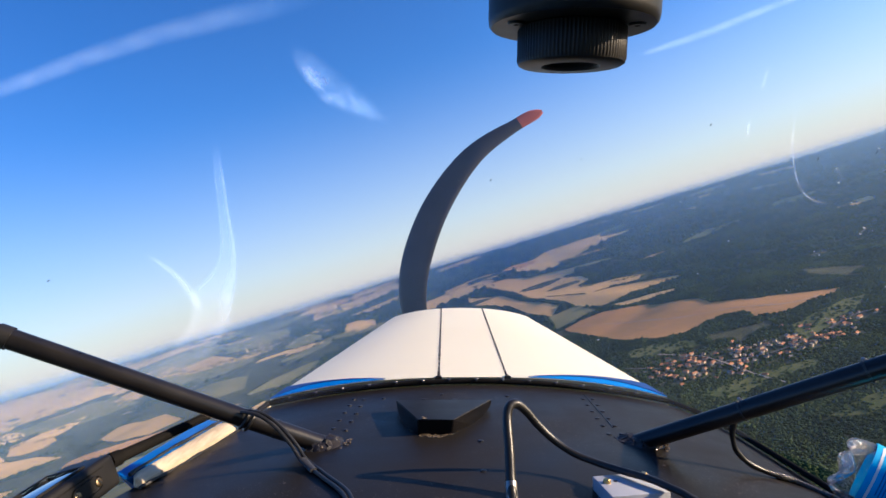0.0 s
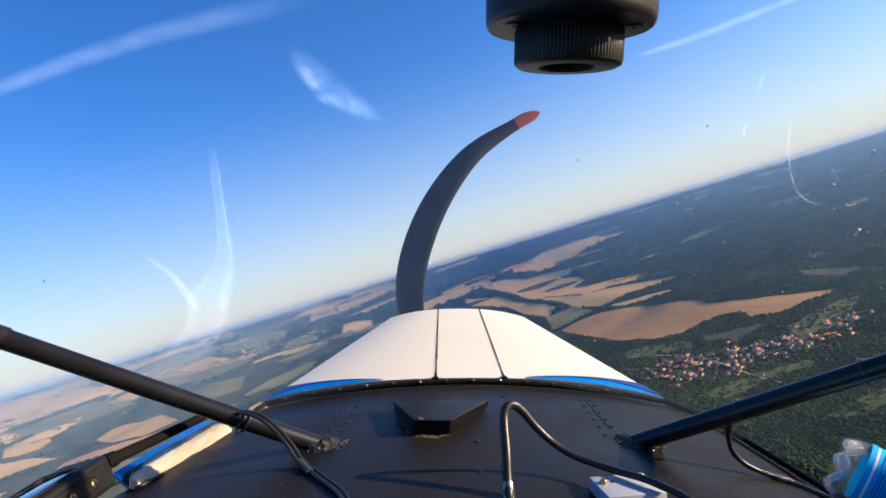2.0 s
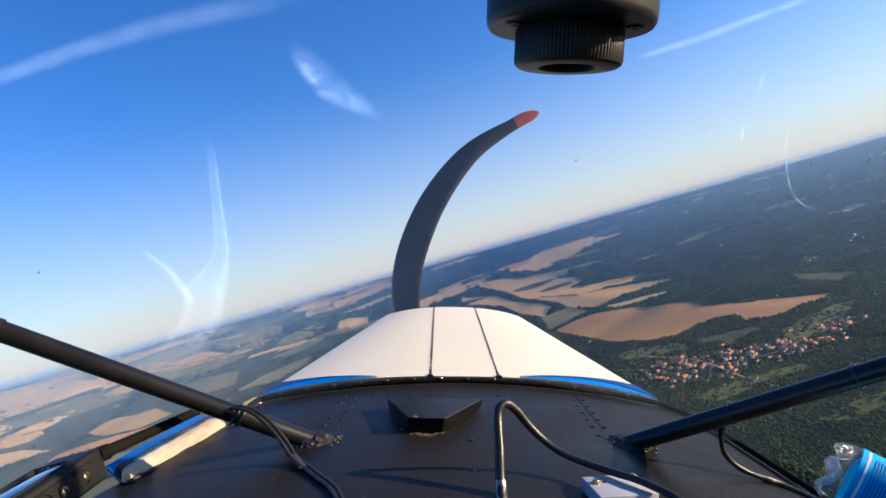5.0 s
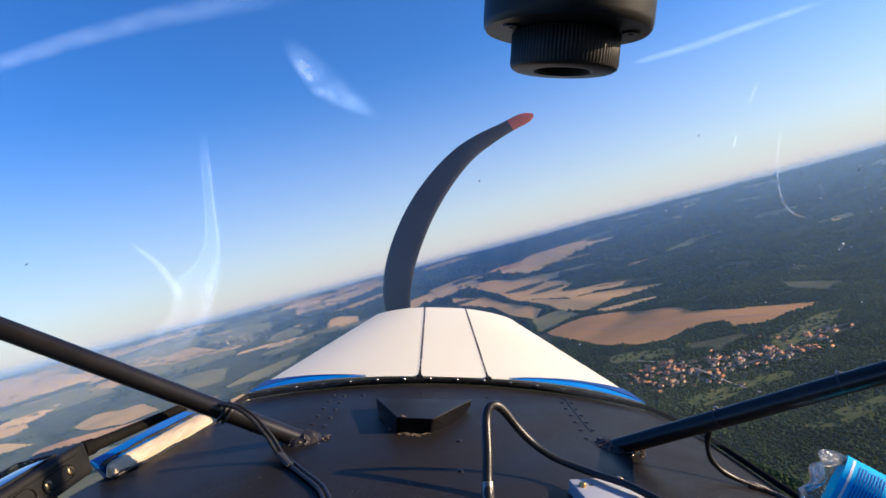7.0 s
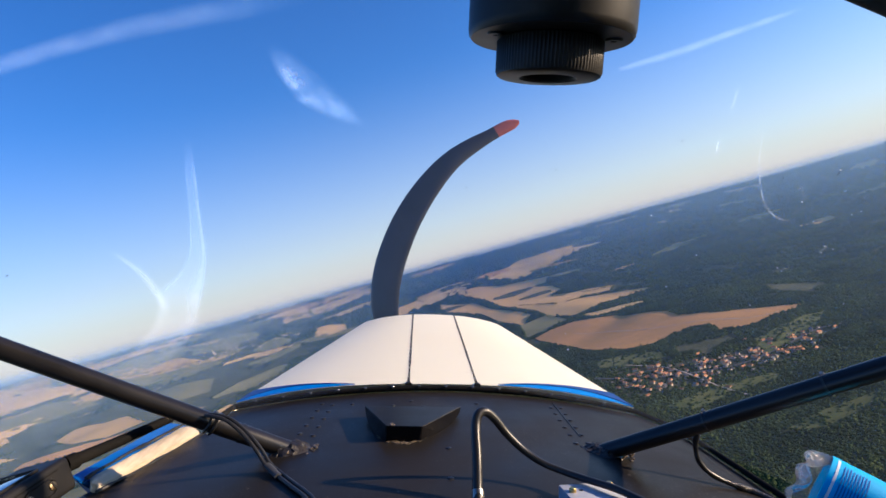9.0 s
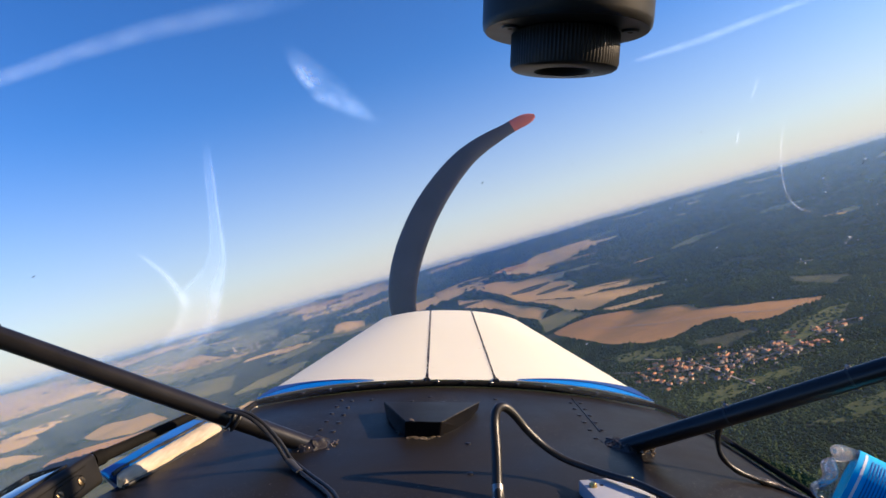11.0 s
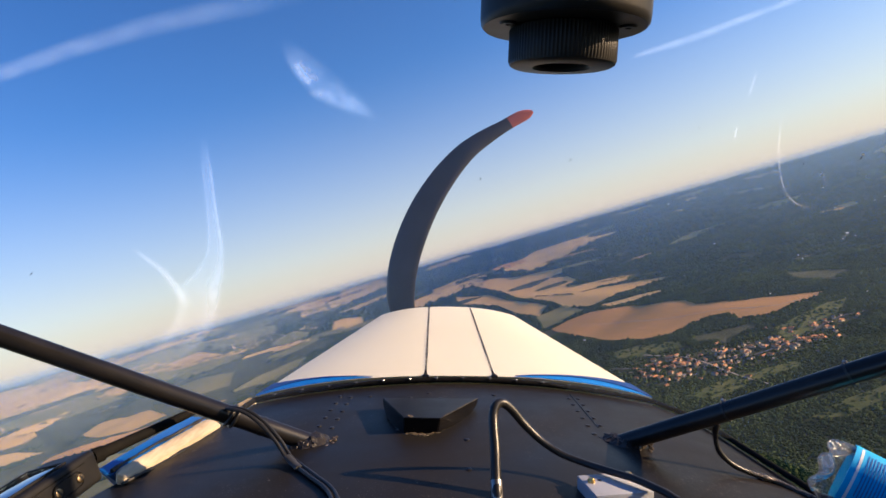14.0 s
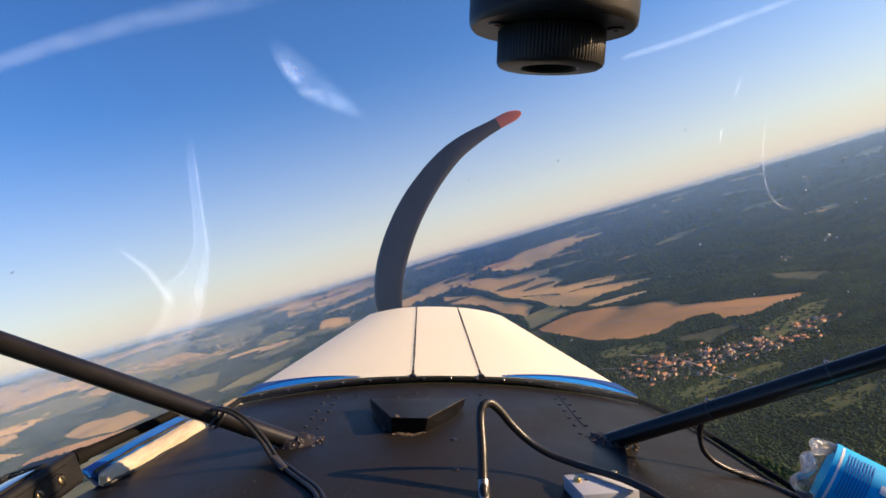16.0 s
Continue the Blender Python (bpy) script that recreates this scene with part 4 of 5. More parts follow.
def build_hinge(x0, x1):
    n = 34
    line = [cowl_at(x0 + (x1 - x0) * k / n, COWL_BACK + (COWL_FRONT - COWL_BACK) * k / n, 0.0) for k in range(n + 1)]
    h = part("hinge", sweep(line, 0.0023, 8, flat=0.25, wob=0.5), M_EDGING, cowl, "dark piano hinge")
    bm = bmesh.new()
    for k in range(0, 44, 2):
        t = (k + 0.5) / 44
        y = COWL_BACK + (COWL_FRONT - COWL_BACK) * t
        p = cowl_at(x0 + (x1 - x0) * t - 0.0012, y, 0.0009)
        b = sweep([p - Vector((0, 0.0036, 0)), p + Vector((0, 0.0036, 0))], 0.0013, 6)
        me = bpy.data.meshes.new("tmp")
        b.to_mesh(me)
        b.free()
        bm.from_mesh(me)
        bpy.data.meshes.remove(me)
    part("knuckles", bm, M_CHIP, cowl, "worn hinge knuckles with chipped white paint")
    part("hinge_end", hull_block([(x0 - 0.007, COWL_BACK - 0.008, -0.246), (x0 - 0.004, COWL_BACK + 0.010, -0.240), (x0 + 0.004, COWL_BACK + 0.010, -0.240), (x0 + 0.007, COWL_BACK - 0.008, -0.246),
                                  (x0 - 0.006, COWL_BACK - 0.008, -0.2345), (x0 - 0.002, COWL_BACK + 0.010, -0.2352), (x0 + 0.002, COWL_BACK + 0.010, -0.2352), (x0 + 0.006, COWL_BACK - 0.008, -0.2345)], 0.0008), M_EDGING, cowl, "black rubber stop at the hinge's end")
    for k in range(1, 9):
        t = k / 9
        y = COWL_BACK + (COWL_FRONT - COWL_BACK) * t
        for s in (-0.011, 0.011):
            again("rivet", RIVET_WHITE, cowl_at(x0 + (x1 - x0) * t + s, y, -0.0006), cowl)


RIVET_WHITE = rivet_mesh(0.0024, 0.0012)
RIVET_WHITE.materials.append(M_WHITE)
build_hinge(-0.006, -0.001)
build_hinge(0.121, 0.125)


def blue_band(side, start, v0, v1, lift):
    """Painted band on the rear corner of the cowling: widest at the side, running out towards the middle."""
    def fn(u, v):
        s = start + (1 - start) * u
        w = (0.080 if side > 0 else 0.068) * (u ** 0.95) * (1 - 0.12 * u)
        lo = v0 * (1 - u ** 5) if v0 else 0.0
        return cowl_point(side * s, COWL_BACK + 0.001 + w * (lo + (v1 - lo) * v)) + Vector((0, 0, lift))
    return sheet(fn, 30, 4, 0.001)


for side, start, edge in ((-1, 0.42, 0.86), (1, 0.30, 0.74)):
    band = part("blue_band", blue_band(side, start, 0.0, 1.0, 0.0016), M_BAND, cowl, "bright blue painted band")
    # Shade along the band's outer edge, painted as a darker blue.
    part("stripe", blue_band(side, start, edge, 1.0, 0.0032), M_BAND_SHADE, band, "darker blue edge, shade painted on the band")

# propeller at rest
HUB = Vector((0.065, 1.98, -0.36))
BLADE_LINE = [(0.0, 0.03), (-0.12, 0.08), (-0.165, 0.17), (-0.150, 0.33), (-0.075, 0.52), (0.05, 0.69), (0.21, 0.80), (0.29, 0.84)]


def blade(turn, span):
    """A swept blade of lens-shaped section; span picks the stretch of it from root to tip."""
    line = curve_points([(x, 0, z) for x, z in BLADE_LINE], 8)
    n = len(line) - 1
    line = line[int(span[0] * n):int(span[1] * n) + 1]
    first = int(span[0] * n)
    bm = bmesh.new()
    rings = []
    rot = Matrix.Rotation(turn, 4, "Y")
    for i, p in enumerate(line):
        t = (first + i) / n
        d = (line[min(i + 1, len(line) - 1)] - line[max(i - 1, 0)]).normalized()
        a = d.cross(Vector((0, 1, 0)))
        chord = 0.062 + 0.062 * math.sin(math.pi * min(1, t * 1.2)) - 0.02 * t
        if t > 0.9:
            chord *= math.sqrt(max(0.05, 1 - ((t - 0.9) / 0.105) ** 2))
        pitch = radians(58 * (1 - t) + 12)
        side = a * math.cos(pitch * 0.55) + Vector((0, 1, 0)) * math.sin(pitch * 0.55)
        flat = side.cross(d)
        ring = []
        for k in range(16):
            q = 2 * math.pi * k / 16
            ring.append(bm.verts.new(HUB + rot @ (p + side * chord / 2 * math.cos(q) + flat * (0.012 - 0.007 * t) * math.sin(q))))
        rings.append(ring)
    for r0, r1 in zip(rings, rings[1:]):
        for k in range(16):
            bm.faces.new((r0[k], r0[(k + 1) % 16], r1[(k + 1) % 16], r1[k]))
    bm.faces.new(rings[0])
    bm.faces.new(rings[-1])
    bmesh.ops.recalc_face_normals(bm, faces=bm.faces)
    return bm


propeller = part("propeller", lathe([(0.02, -0.10), (0.07, -0.09), (0.075, 0.02), (0.06, 0.10), (0.03, 0.16), (0.002, 0.18)],
                                    Matrix.Translation(HUB) @ Matrix.Rotation(radians(-90), 4, "X"), 32), M_PROP, plane, "dark propeller hub")
for turn in (0, math.pi):
    part("blade", blade(turn, (0.0, 0.86)), M_PROP, propeller, "dark swept propeller blade")
    part("blade_tip", blade(turn, (0.86, 1.0)), M_TIP, propeller, "red painted blade tip")


# cabin tubes
def cabin_tube(a, b, reach, r=0.0117):
    a, b = Vector(a), Vector(b)
    d = b - a
    end = a + d * reach
    pts = [a + d * reach * k / 12 for k in range(13)]
    t = part("cabin_tube", sweep(pts, r, 20), M_TUBE, plane, "black painted steel cabin tube")
    foot = a + d.normalized() * 0.012
    lump = lathe([(0.033, -0.005), (0.029, -0.001), (0.025, 0.0015), (0.022, 0.0035), (0.018, 0.0065), (0.014, 0.0085), (0.004, 0.0095)], Matrix.Translation(a) @ Matrix.Rotation(0.15 * (1 if d.x > 0 else -1), 4, "Y"), 48)
    for v in lump.verts:
        v.co += Vector((noise.noise(v.co * 260), noise.noise(v.co * 260 + Vector((5, 5, 5))), noise.noise(v.co * 260 + Vector((9, 1, 3))))) * 0.0042
    part("sealant", lump, M_SEALANT, t, "lumpy dirty sealant round the tube foot")
    rc = random.Random(3)
    bits = []
    for k in range(34):
        b = bmesh.new()
        bmesh.ops.create_icosphere(b, subdivisions=2, radius=rc.uniform(0.0008, 0.0027))
        for v in b.verts:
            v.co *= 1 + 0.5 * noise.noise(v.co * 500 + Vector((k, 0, 0)))
        bmesh.ops.translate(b, verts=b.verts, vec=a + (Vector((rc.uniform(0.014, 0.034), rc.uniform(-0.026, -0.008), rc.uniform(-0.003, 0.004))) if d.x > 0 else Vector((rc.uniform(0.0, 0.036), rc.uniform(-0.022, 0.012), rc.uniform(0.002, 0.005)))))
        bits.append(b)
    part("residue", joined(*bits), M_RESIDUE, t, "shiny crumbled brown glue")
    return t, a, d


LEFT_TUBE, left_foot, left_run = cabin_tube((-0.159, 0.757, -0.262), (-0.494, 0.63, -0.0935), 1.3)
RIGHT_TUBE, right_foot, right_run = cabin_tube((0.264, 0.763, -0.264), (0.470, 0.60, -0.1275), 1.3)


def ring_on(tube, foot, run, t, r, w, material, label, name="tie"):
    p = foot + run * t
    d = run.normalized()
    part(name, sweep([p - d * w / 2, p + d * w / 2], r, 20), material, tube, label)


ring_on(LEFT_TUBE, left_foot, left_run, 0.985, 0.0132, 0.014, M_RUBBER, "black tape wrapped round the tube", "tape")
ring_on(LEFT_TUBE, left_foot, left_run, 0.17, 0.0124, 0.004, M_RUBBER, "black cable tie", "tie")
for t in (0.485, 0.95):
    p = right_foot + right_run * t + Vector((0.002, 0.006, 0.0112))
    # Pale block imitates the glint on top of each tie.
    part("tie_glint", box(p, (0.008, 0.005, 0.0035), Matrix.Rotation(radians(30), 4, "Y"), 0.0008), M_TIE_GLINT, RIGHT_TUBE, "pale block imitating a glint on the tie")
ring_on(RIGHT_TUBE, right_foot, right_run, 0.485, 0.0126, 0.0022, M_SLEEVE, "dark cable tie round the tube", "tie")
ring_on(RIGHT_TUBE, right_foot, right_run, 0.95, 0.0128, 0.0026, M_SLEEVE, "dark cable tie round the tube", "tie")

# side panel beyond the deck: cream edge, blue skin
def side_edge_point(u, v):
    """Top of the cabin side's cream edging, creased and slightly sagging between its two sealing strips."""
    y = 0.716 + 0.189 * v
    a = Vector((-0.3960 + 0.0415 * v, y, -0.2870 + 0.0093 * v))
    b = Vector((-0.3820 + 0.0515 * v, y, -0.2950 + 0.0100 * v))
    round_end = math.sqrt(max(0.0, 1 - (1 - v / 0.09) ** 2)) if v < 0.09 else 1.0
    p = a.lerp(b, 0.5 + (u - 0.5) * max(0.05, round_end))
    p.z += 0.0026 * math.sin(math.pi * u) + 0.0008 * noise.noise(Vector((u * 1.2, v * 7, 3))) + 0.0004 * noise.noise(Vector((u * 4, v * 30, 7)))
    return p


part("side_edge", sheet(side_edge_point, 10, 60, 0.010), M_TRIM, plane, "cream fabric edge of the cabin side, creased and dirty")
part("side_skin", hull_block([(-0.425, 0.87, -0.42), (-0.410, 0.94, -0.42), (-0.366, 0.93, -0.42), (-0.385, 0.87, -0.42),
                              (-0.4125, 0.712, -0.2797), (-0.394, 0.94, -0.2815), (-0.3565, 0.92, -0.2795), (-0.3995, 0.712, -0.2885)], 0.002), M_BLUE, plane, "blue painted fuselage side")
part("side_seam", sweep(curve_points([(-0.3965, 0.718, -0.2850), (-0.3930, 0.735, -0.2820), (-0.3895, 0.765, -0.2825), (-0.3800, 0.80, -0.2785), (-0.3740, 0.835, -0.2793), (-0.3620, 0.87, -0.2750), (-0.3555, 0.91, -0.2753)], 6), 0.0023, 8, wob=0.6), M_RUBBER, plane, "black sealing strip")
part("side_seam", sweep(curve_points([(-0.382, 0.715, -0.3000), (-0.3735, 0.74, -0.2985), (-0.3645, 0.775, -0.2992), (-0.3515, 0.815, -0.2950), (-0.3435, 0.85, -0.2955), (-0.325, 0.91, -0.2895)], 6), 0.0024, 8, wob=0.6), M_RUBBER, plane, "black sealing strip")

# fuselage behind and below; unseen panels added to close the cabin and block light
part("floor_panel", box((0.03, -0.2, -0.95), (0.92, 2.4, 0.02)), M_CABIN, plane, "dark cabin floor")
part("rear_bulkhead", box((0.03, -1.1, -0.2), (0.92, 0.02, 1.5)), M_CABIN, plane, "dark rear cabin wall")
part("side_panel", box((-0.46, -0.25, -0.64), (0.015, 1.7, 0.62)), M_BLUE, plane, "blue fuselage side")
part("side_panel", box((0.50, -0.05, -0.64), (0.015, 2.1, 0.62)), M_BLUE, plane, "blue fuselage side")
part("firewall", box((0.05, 1.03, -0.66), (0.72, 0.01, 0.58)), M_CABIN, plane, "dark firewall")
part("instrument_panel", box((0.03, 0.21, -0.45), (0.86, 0.01, 0.32)), M_CABIN, plane, "dark instrument panel")
part("roof", box((0.03, -0.38, 0.56), (1.1, 1.5, 0.03), bevel=0.01), M_CABIN, plane, "dark cabin roof")
part("roof_tube", sweep([(-0.62, 0.27, 0.53), (0.62, 0.27, 0.53)], 0.0125, 16), M_TUBE, plane, "black cross tube under the roof")
part("roof_tube", sweep([(0.0, 0.40, 0.43), (0.28, 0.49, 0.297), (0.39, 0.50, 0.2605), (0.428, 0.50, 0.247), (0.51, 0.50, 0.217), (0.62, 0.48, 0.185)], 0.0125, 16), M_TUBE, plane, "black cabin tube overhead")


# windscreen
def pane_point(s, q):
    """s from 0 at the deck to 1 overhead; q: the angle round the blown canopy from straight ahead, in radians."""
    w = 0.50 + 0.8 * min(s, 0.25)
    sn, c = math.sin(q), math.cos(q)
    x = MID + w * math.copysign(abs(sn) ** 0.62, sn)
    y = 0.24 - 0.45 * s + (0.80 - 0.25 * s) * math.copysign(abs(c) ** 0.62, c)
    e = min(abs(x - MID), 0.43) ** 2
    return Vector((x, y, DECK_Z - 0.29 * e + 0.006 + 0.78 * s + 0.275 * e * min(1, 3 * s)))


screen = part("windscreen", sheet(lambda u, v: pane_point(v, math.copysign(abs(2 * u - 1) ** 1.6, u - 0.5) * 1.9), 90, 40), M_PANE, plane, "clear curved acrylic windscreen with reflections painted on")
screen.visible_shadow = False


def inward(p):
    return Vector((0, -0.75, -0.66))


def on_pane(s, q):
    return pane_point(s, q) + Vector((0, -0.003, -0.003))


REFLECTION_LEFT = ((0.485, -0.294), (0.435, -0.312), (0.384, -0.325), (0.328, -0.344), (0.302, -0.361), (0.276, -0.396), (0.259, -0.434), (0.241, -0.454), (0.205, -0.51), (0.179, -0.579), (0.153, -0.656), (0.127, -0.763))
REFLECTION_RIGHT = ((0.485, -0.285), (0.435, -0.291), (0.384, -0.301), (0.328, -0.309), (0.301, -0.315), (0.273, -0.325), (0.254, -0.333), (0.235, -0.353), (0.195, -0.406), (0.167, -0.464), (0.142, -0.542), (0.117, -0.659))


def reflection_sheet():
    """A reflection painted as geometry: a narrow spike that widens downwards into a thin film, its right edge the
    densest.
    """
    left, right = (curve_points([(s, q, 0) for s, q in side], 6) for side in (REFLECTION_LEFT, REFLECTION_RIGHT))
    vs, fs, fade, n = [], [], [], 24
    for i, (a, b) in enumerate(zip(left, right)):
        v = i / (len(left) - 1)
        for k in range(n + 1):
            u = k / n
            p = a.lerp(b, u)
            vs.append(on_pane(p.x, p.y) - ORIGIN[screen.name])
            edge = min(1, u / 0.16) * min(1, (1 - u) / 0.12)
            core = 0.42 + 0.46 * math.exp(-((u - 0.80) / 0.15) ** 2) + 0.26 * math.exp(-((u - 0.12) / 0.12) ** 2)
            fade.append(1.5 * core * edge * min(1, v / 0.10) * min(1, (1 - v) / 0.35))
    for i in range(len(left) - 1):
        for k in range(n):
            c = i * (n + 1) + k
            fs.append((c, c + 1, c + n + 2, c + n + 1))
    me = bpy.data.meshes.new("painted_reflection")
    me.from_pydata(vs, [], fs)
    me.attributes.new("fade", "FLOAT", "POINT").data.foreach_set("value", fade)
    me.materials.append(M_REFLECTION)
    ob = new("painted_reflection", me)
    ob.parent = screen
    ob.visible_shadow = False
    tagged(ob, "pale film painted as a reflection in the acrylic")


reflection_sheet()
# Second arm of the reflection, built as a pale strip.
ribbon("painted_reflection", [on_pane(s, q) for s, q in ((0.318, -0.508), (0.300, -0.480), (0.278, -0.453), (0.246, -0.440), (0.215, -0.450))], (0.006, 0.013, 0.016, 0.018, 0.012), M_REFLECTION, screen, n=10, across=inward, label="pale film painted as a reflection in the acrylic")
# Pale strips painted as scratch glints; the first arc imitates the bottle's reflection.
for spots, w in ((((0.541, 0.338), (0.491, 0.359), (0.453, 0.383), (0.416, 0.418), (0.396, 0.455), (0.388, 0.498)), 0.0034), (((0.572, 0.274), (0.545, 0.278)), 0.005), (((0.511, 0.277), (0.485, 0.285)), 0.004),
                 (((0.309, 0.506), (0.313, 0.525), (0.316, 0.543)), 0.003), (((0.337, 0.585), (0.345, 0.590), (0.353, 0.594)), 0.003), (((0.444, 0.469), (0.419, 0.496)), 0.0014)):
    ribbon("scratch_glint", [on_pane(s, q) for s, q in spots], [w] * len(spots), M_SCRATCH_GLINT, screen, n=8, across=inward, label="scratch glint and reflection painted pale on the acrylic", cross=4)
rs = random.Random(8)
for s, q in ((0.505, 0.220), (0.400, 0.220), (0.395, 0.179), (0.425, 0.279), (0.455, 0.426), (0.460, 0.527), (0.430, 0.002), (0.360, -0.024), (0.355, 0.086), (0.280, -0.738), (0.460, 0.064)):
    p = on_pane(s, q)
    d = Vector((rs.uniform(0.3, 1), rs.uniform(-0.2, 0.2), rs.uniform(0.6, 1.4))) * rs.uniform(0.0008, 0.0022)
    part("insect_speck", sweep([p - d, p + d * 0.3, p + d], [0.0003, 0.0006, 0.0002], 6), M_SPECK, screen, "dried insect speck")
# Dirt specks coloured pale to imitate sun glints and reflections.
for s, q in ((0.420, 0.488), (0.440, 0.469), (0.390, 0.534), (0.350, 0.589), (0.340, 0.589), (0.315, 0.514), (0.310, 0.527), (0.435, 0.561), (0.400, 0.603), (0.465, 0.527), (0.330, 0.330), (0.395, 0.215), (0.255, 0.494), (0.265, 0.699), (0.275, 0.294), (0.205, 0.199), (0.165, 0.156), (0.130, 0.183), (0.405, 0.617), (0.345, 0.610)):
    p = on_pane(s, q)
    d = Vector((rs.uniform(0.4, 1), rs.uniform(-0.2, 0.2), rs.uniform(-0.3, 0.6))) * rs.uniform(0.0006, 0.0026)
    part("dirt_glint", sweep([p - d, p, p + d], [0.0003, 0.0007, 0.0003], 6), M_GLINT_FLECK, screen, "speck of dirt with its glint painted pale")

# ---- things in the cockpit ----
# angular black scoop on the deck
scoop = thing("air_scoop", (0.006, 0.80, deck_z(0.0)), "angular glossy black plastic scoop stuck on the deck", "scoop")
part("body", hull_of([(-0.032, 0.760, -0.253), (0.0125, 0.758, -0.252), (0.042, 0.800, -0.2510), (0.062, 0.840, -0.2490), (0.0755, 0.878, -0.2455), (-0.0700, 0.878, -0.2455), (-0.064, 0.842, -0.2490), (-0.052, 0.800, -0.2515),
                         (-0.033, 0.757, -0.2285), (0.0158, 0.756, -0.2290), (0.0770, 0.880, -0.2352), (-0.0715, 0.880, -0.2352)], 0.0009), M_SCOOP, scoop)
# Highlight on the worn edge, put in as a thin pale rod.
part("edge_highlight", sweep([(0.0162, 0.7562, -0.2288), (0.0465, 0.8182, -0.2319), (0.0768, 0.8798, -0.2350)], [0.0003, 0.0005, 0.0004], 6), M_SCREW, scoop, "highlight painted along the worn edge")
rc = random.Random(12)
crumbs = []
for k in range(90):
    t = rc.random()
    edge = Vector((-0.045 + 0.072 * t, 0.752 + 0.035 * (2 * t - 1) ** 2 + rc.gauss(0, 0.0035), 0))
    c = bmesh.new()
    bmesh.ops.create_icosphere(c, subdivisions=1, radius=rc.uniform(0.0005, 0.0019))
    bmesh.ops.scale(c, vec=(rc.uniform(0.8, 2.6), rc.uniform(0.6, 1.2), 0.7), verts=c.verts)
    bmesh.ops.rotate(c, matrix=Matrix.Rotation(rc.uniform(-0.8, 0.8), 3, "Z"), verts=c.verts)
    bmesh.ops.translate(c, vec=(edge.x, edge.y, deck_z(edge.x) + 0.0006), verts=c.verts)
    crumbs.append(c)
for k in range(7):
    c = bmesh.new()
    bmesh.ops.create_icosphere(c, subdivisions=1, radius=rc.uniform(0.0006, 0.0016))
    bmesh.ops.translate(c, vec=(-0.027 + rc.gauss(0, 0.004), 0.765 + rc.gauss(0, 0.003), -0.2287), verts=c.verts)
    crumbs.append(c)
part("sealant", joined(*crumbs), M_RESIDUE, scoop, "crumbled brown glue round the scoop")

# bent hose and grey box
hose = thing("hose", (0.07, 0.56, deck_z(0.07)), "bent black rubber hose arching over the deck", "hose")
HOSE_LINE = [(0.0698, 0.558, -0.30), (0.0697, 0.562, -0.2523), (0.0696, 0.575, -0.2352), (0.0702, 0.590, -0.2118), (0.0702, 0.610, -0.1854), (0.0734, 0.617, -0.1734), (0.0815, 0.622, -0.1711), (0.0926, 0.626, -0.1797),
             (0.1074, 0.628, -0.1972), (0.1260, 0.627, -0.2144), (0.1463, 0.620, -0.2263), (0.1684, 0.608, -0.2318), (0.1864, 0.590, -0.2325), (0.2068, 0.565, -0.2311), (0.2213, 0.545, -0.2322), (0.2337, 0.530, -0.2353), (0.26, 0.50, -0.250), (0.275, 0.47, -0.29)]
hose_run = curve_points(HOSE_LINE, 8)
part("tube", sweep(hose_run, [0.0052 - 0.0014 * min(1, max(0, (k / len(hose_run) - 0.35) / 0.25)) for k in range(len(hose_run))], 14), M_RUBBER, hose)
part("ferrule", sweep([(0.0697, 0.560, -0.270), (0.0697, 0.562, -0.2523), (0.0696, 0.5735, -0.2372)], 0.0062, 16), M_STEEL, hose, "bare metal ferrule")

BOX_TURN = Matrix.Rotation(radians(7), 4, "Z") @ Matrix.Rotation(radians(-1), 4, "Y")
grey = thing("junction_box", (0.197, 0.565, deck_z(0.197)), "small grey painted metal box with brass screws", "box")
case = part("case", box((0.190, 0.570, -0.2500), (0.060, 0.050, 0.024), BOX_TURN, 0.0018), M_BOX, grey)
for dx, dy in ((-0.022, 0.006), (0.022, 0.014)):
    p = Vector((0.190, 0.570, -0.2500)) + BOX_TURN @ Vector((dx, dy, 0.012))
    part("screw", lathe([(0.0038, -0.001), (0.0038, 0.0025), (0.0028, 0.0042), (0.0003, 0.0042)], Matrix.Translation(p) @ BOX_TURN, 14), M_BRASS, case, "brass screw")
part("hole", lathe([(0.0022, -0.001), (0.0022, 0.0004), (0.0002, 0.0004)], Matrix.Translation(Vector((0.190, 0.570, -0.2500)) + BOX_TURN @ Vector((-0.012, 0.008, 0.012))) @ BOX_TURN, 12), M_RUBBER, case)

# cables
cable = thing("looped_cable", (0.45, 0.72, deck_z(0.45)), "black cable tied to a cabin tube, looping to the deck", "cable")
part("wire", sweep(curve_points([(0.362, 0.700, -0.205), (0.361, 0.698, -0.216), (0.360, 0.700, -0.2303), (0.3647, 0.700, -0.2513), (0.382, 0.700, -0.2688), (0.410, 0.700, -0.2814),
                                 (0.4347, 0.698, -0.2890), (0.451, 0.685, -0.2945), (0.463, 0.665, -0.2965), (0.466, 0.60, -0.2970), (0.466, 0.45, -0.2970)], 8), 0.0034, 10, wob=0.25), M_RUBBER, cable)
part("tape", sweep(curve_points([(0.4010, 0.700, -0.2775), (0.4180, 0.700, -0.2840), (0.4347, 0.698, -0.2890), (0.4510, 0.685, -0.2945), (0.4620, 0.666, -0.2965)], 16), 0.0043, 10, wob=0.9), M_TAPE, cable, "crinkled glossy black tape")
pair = thing("twin_cable", (-0.16, 0.70, deck_z(-0.16)), "pair of thin black cables wrapped round the cabin tube", "cable")
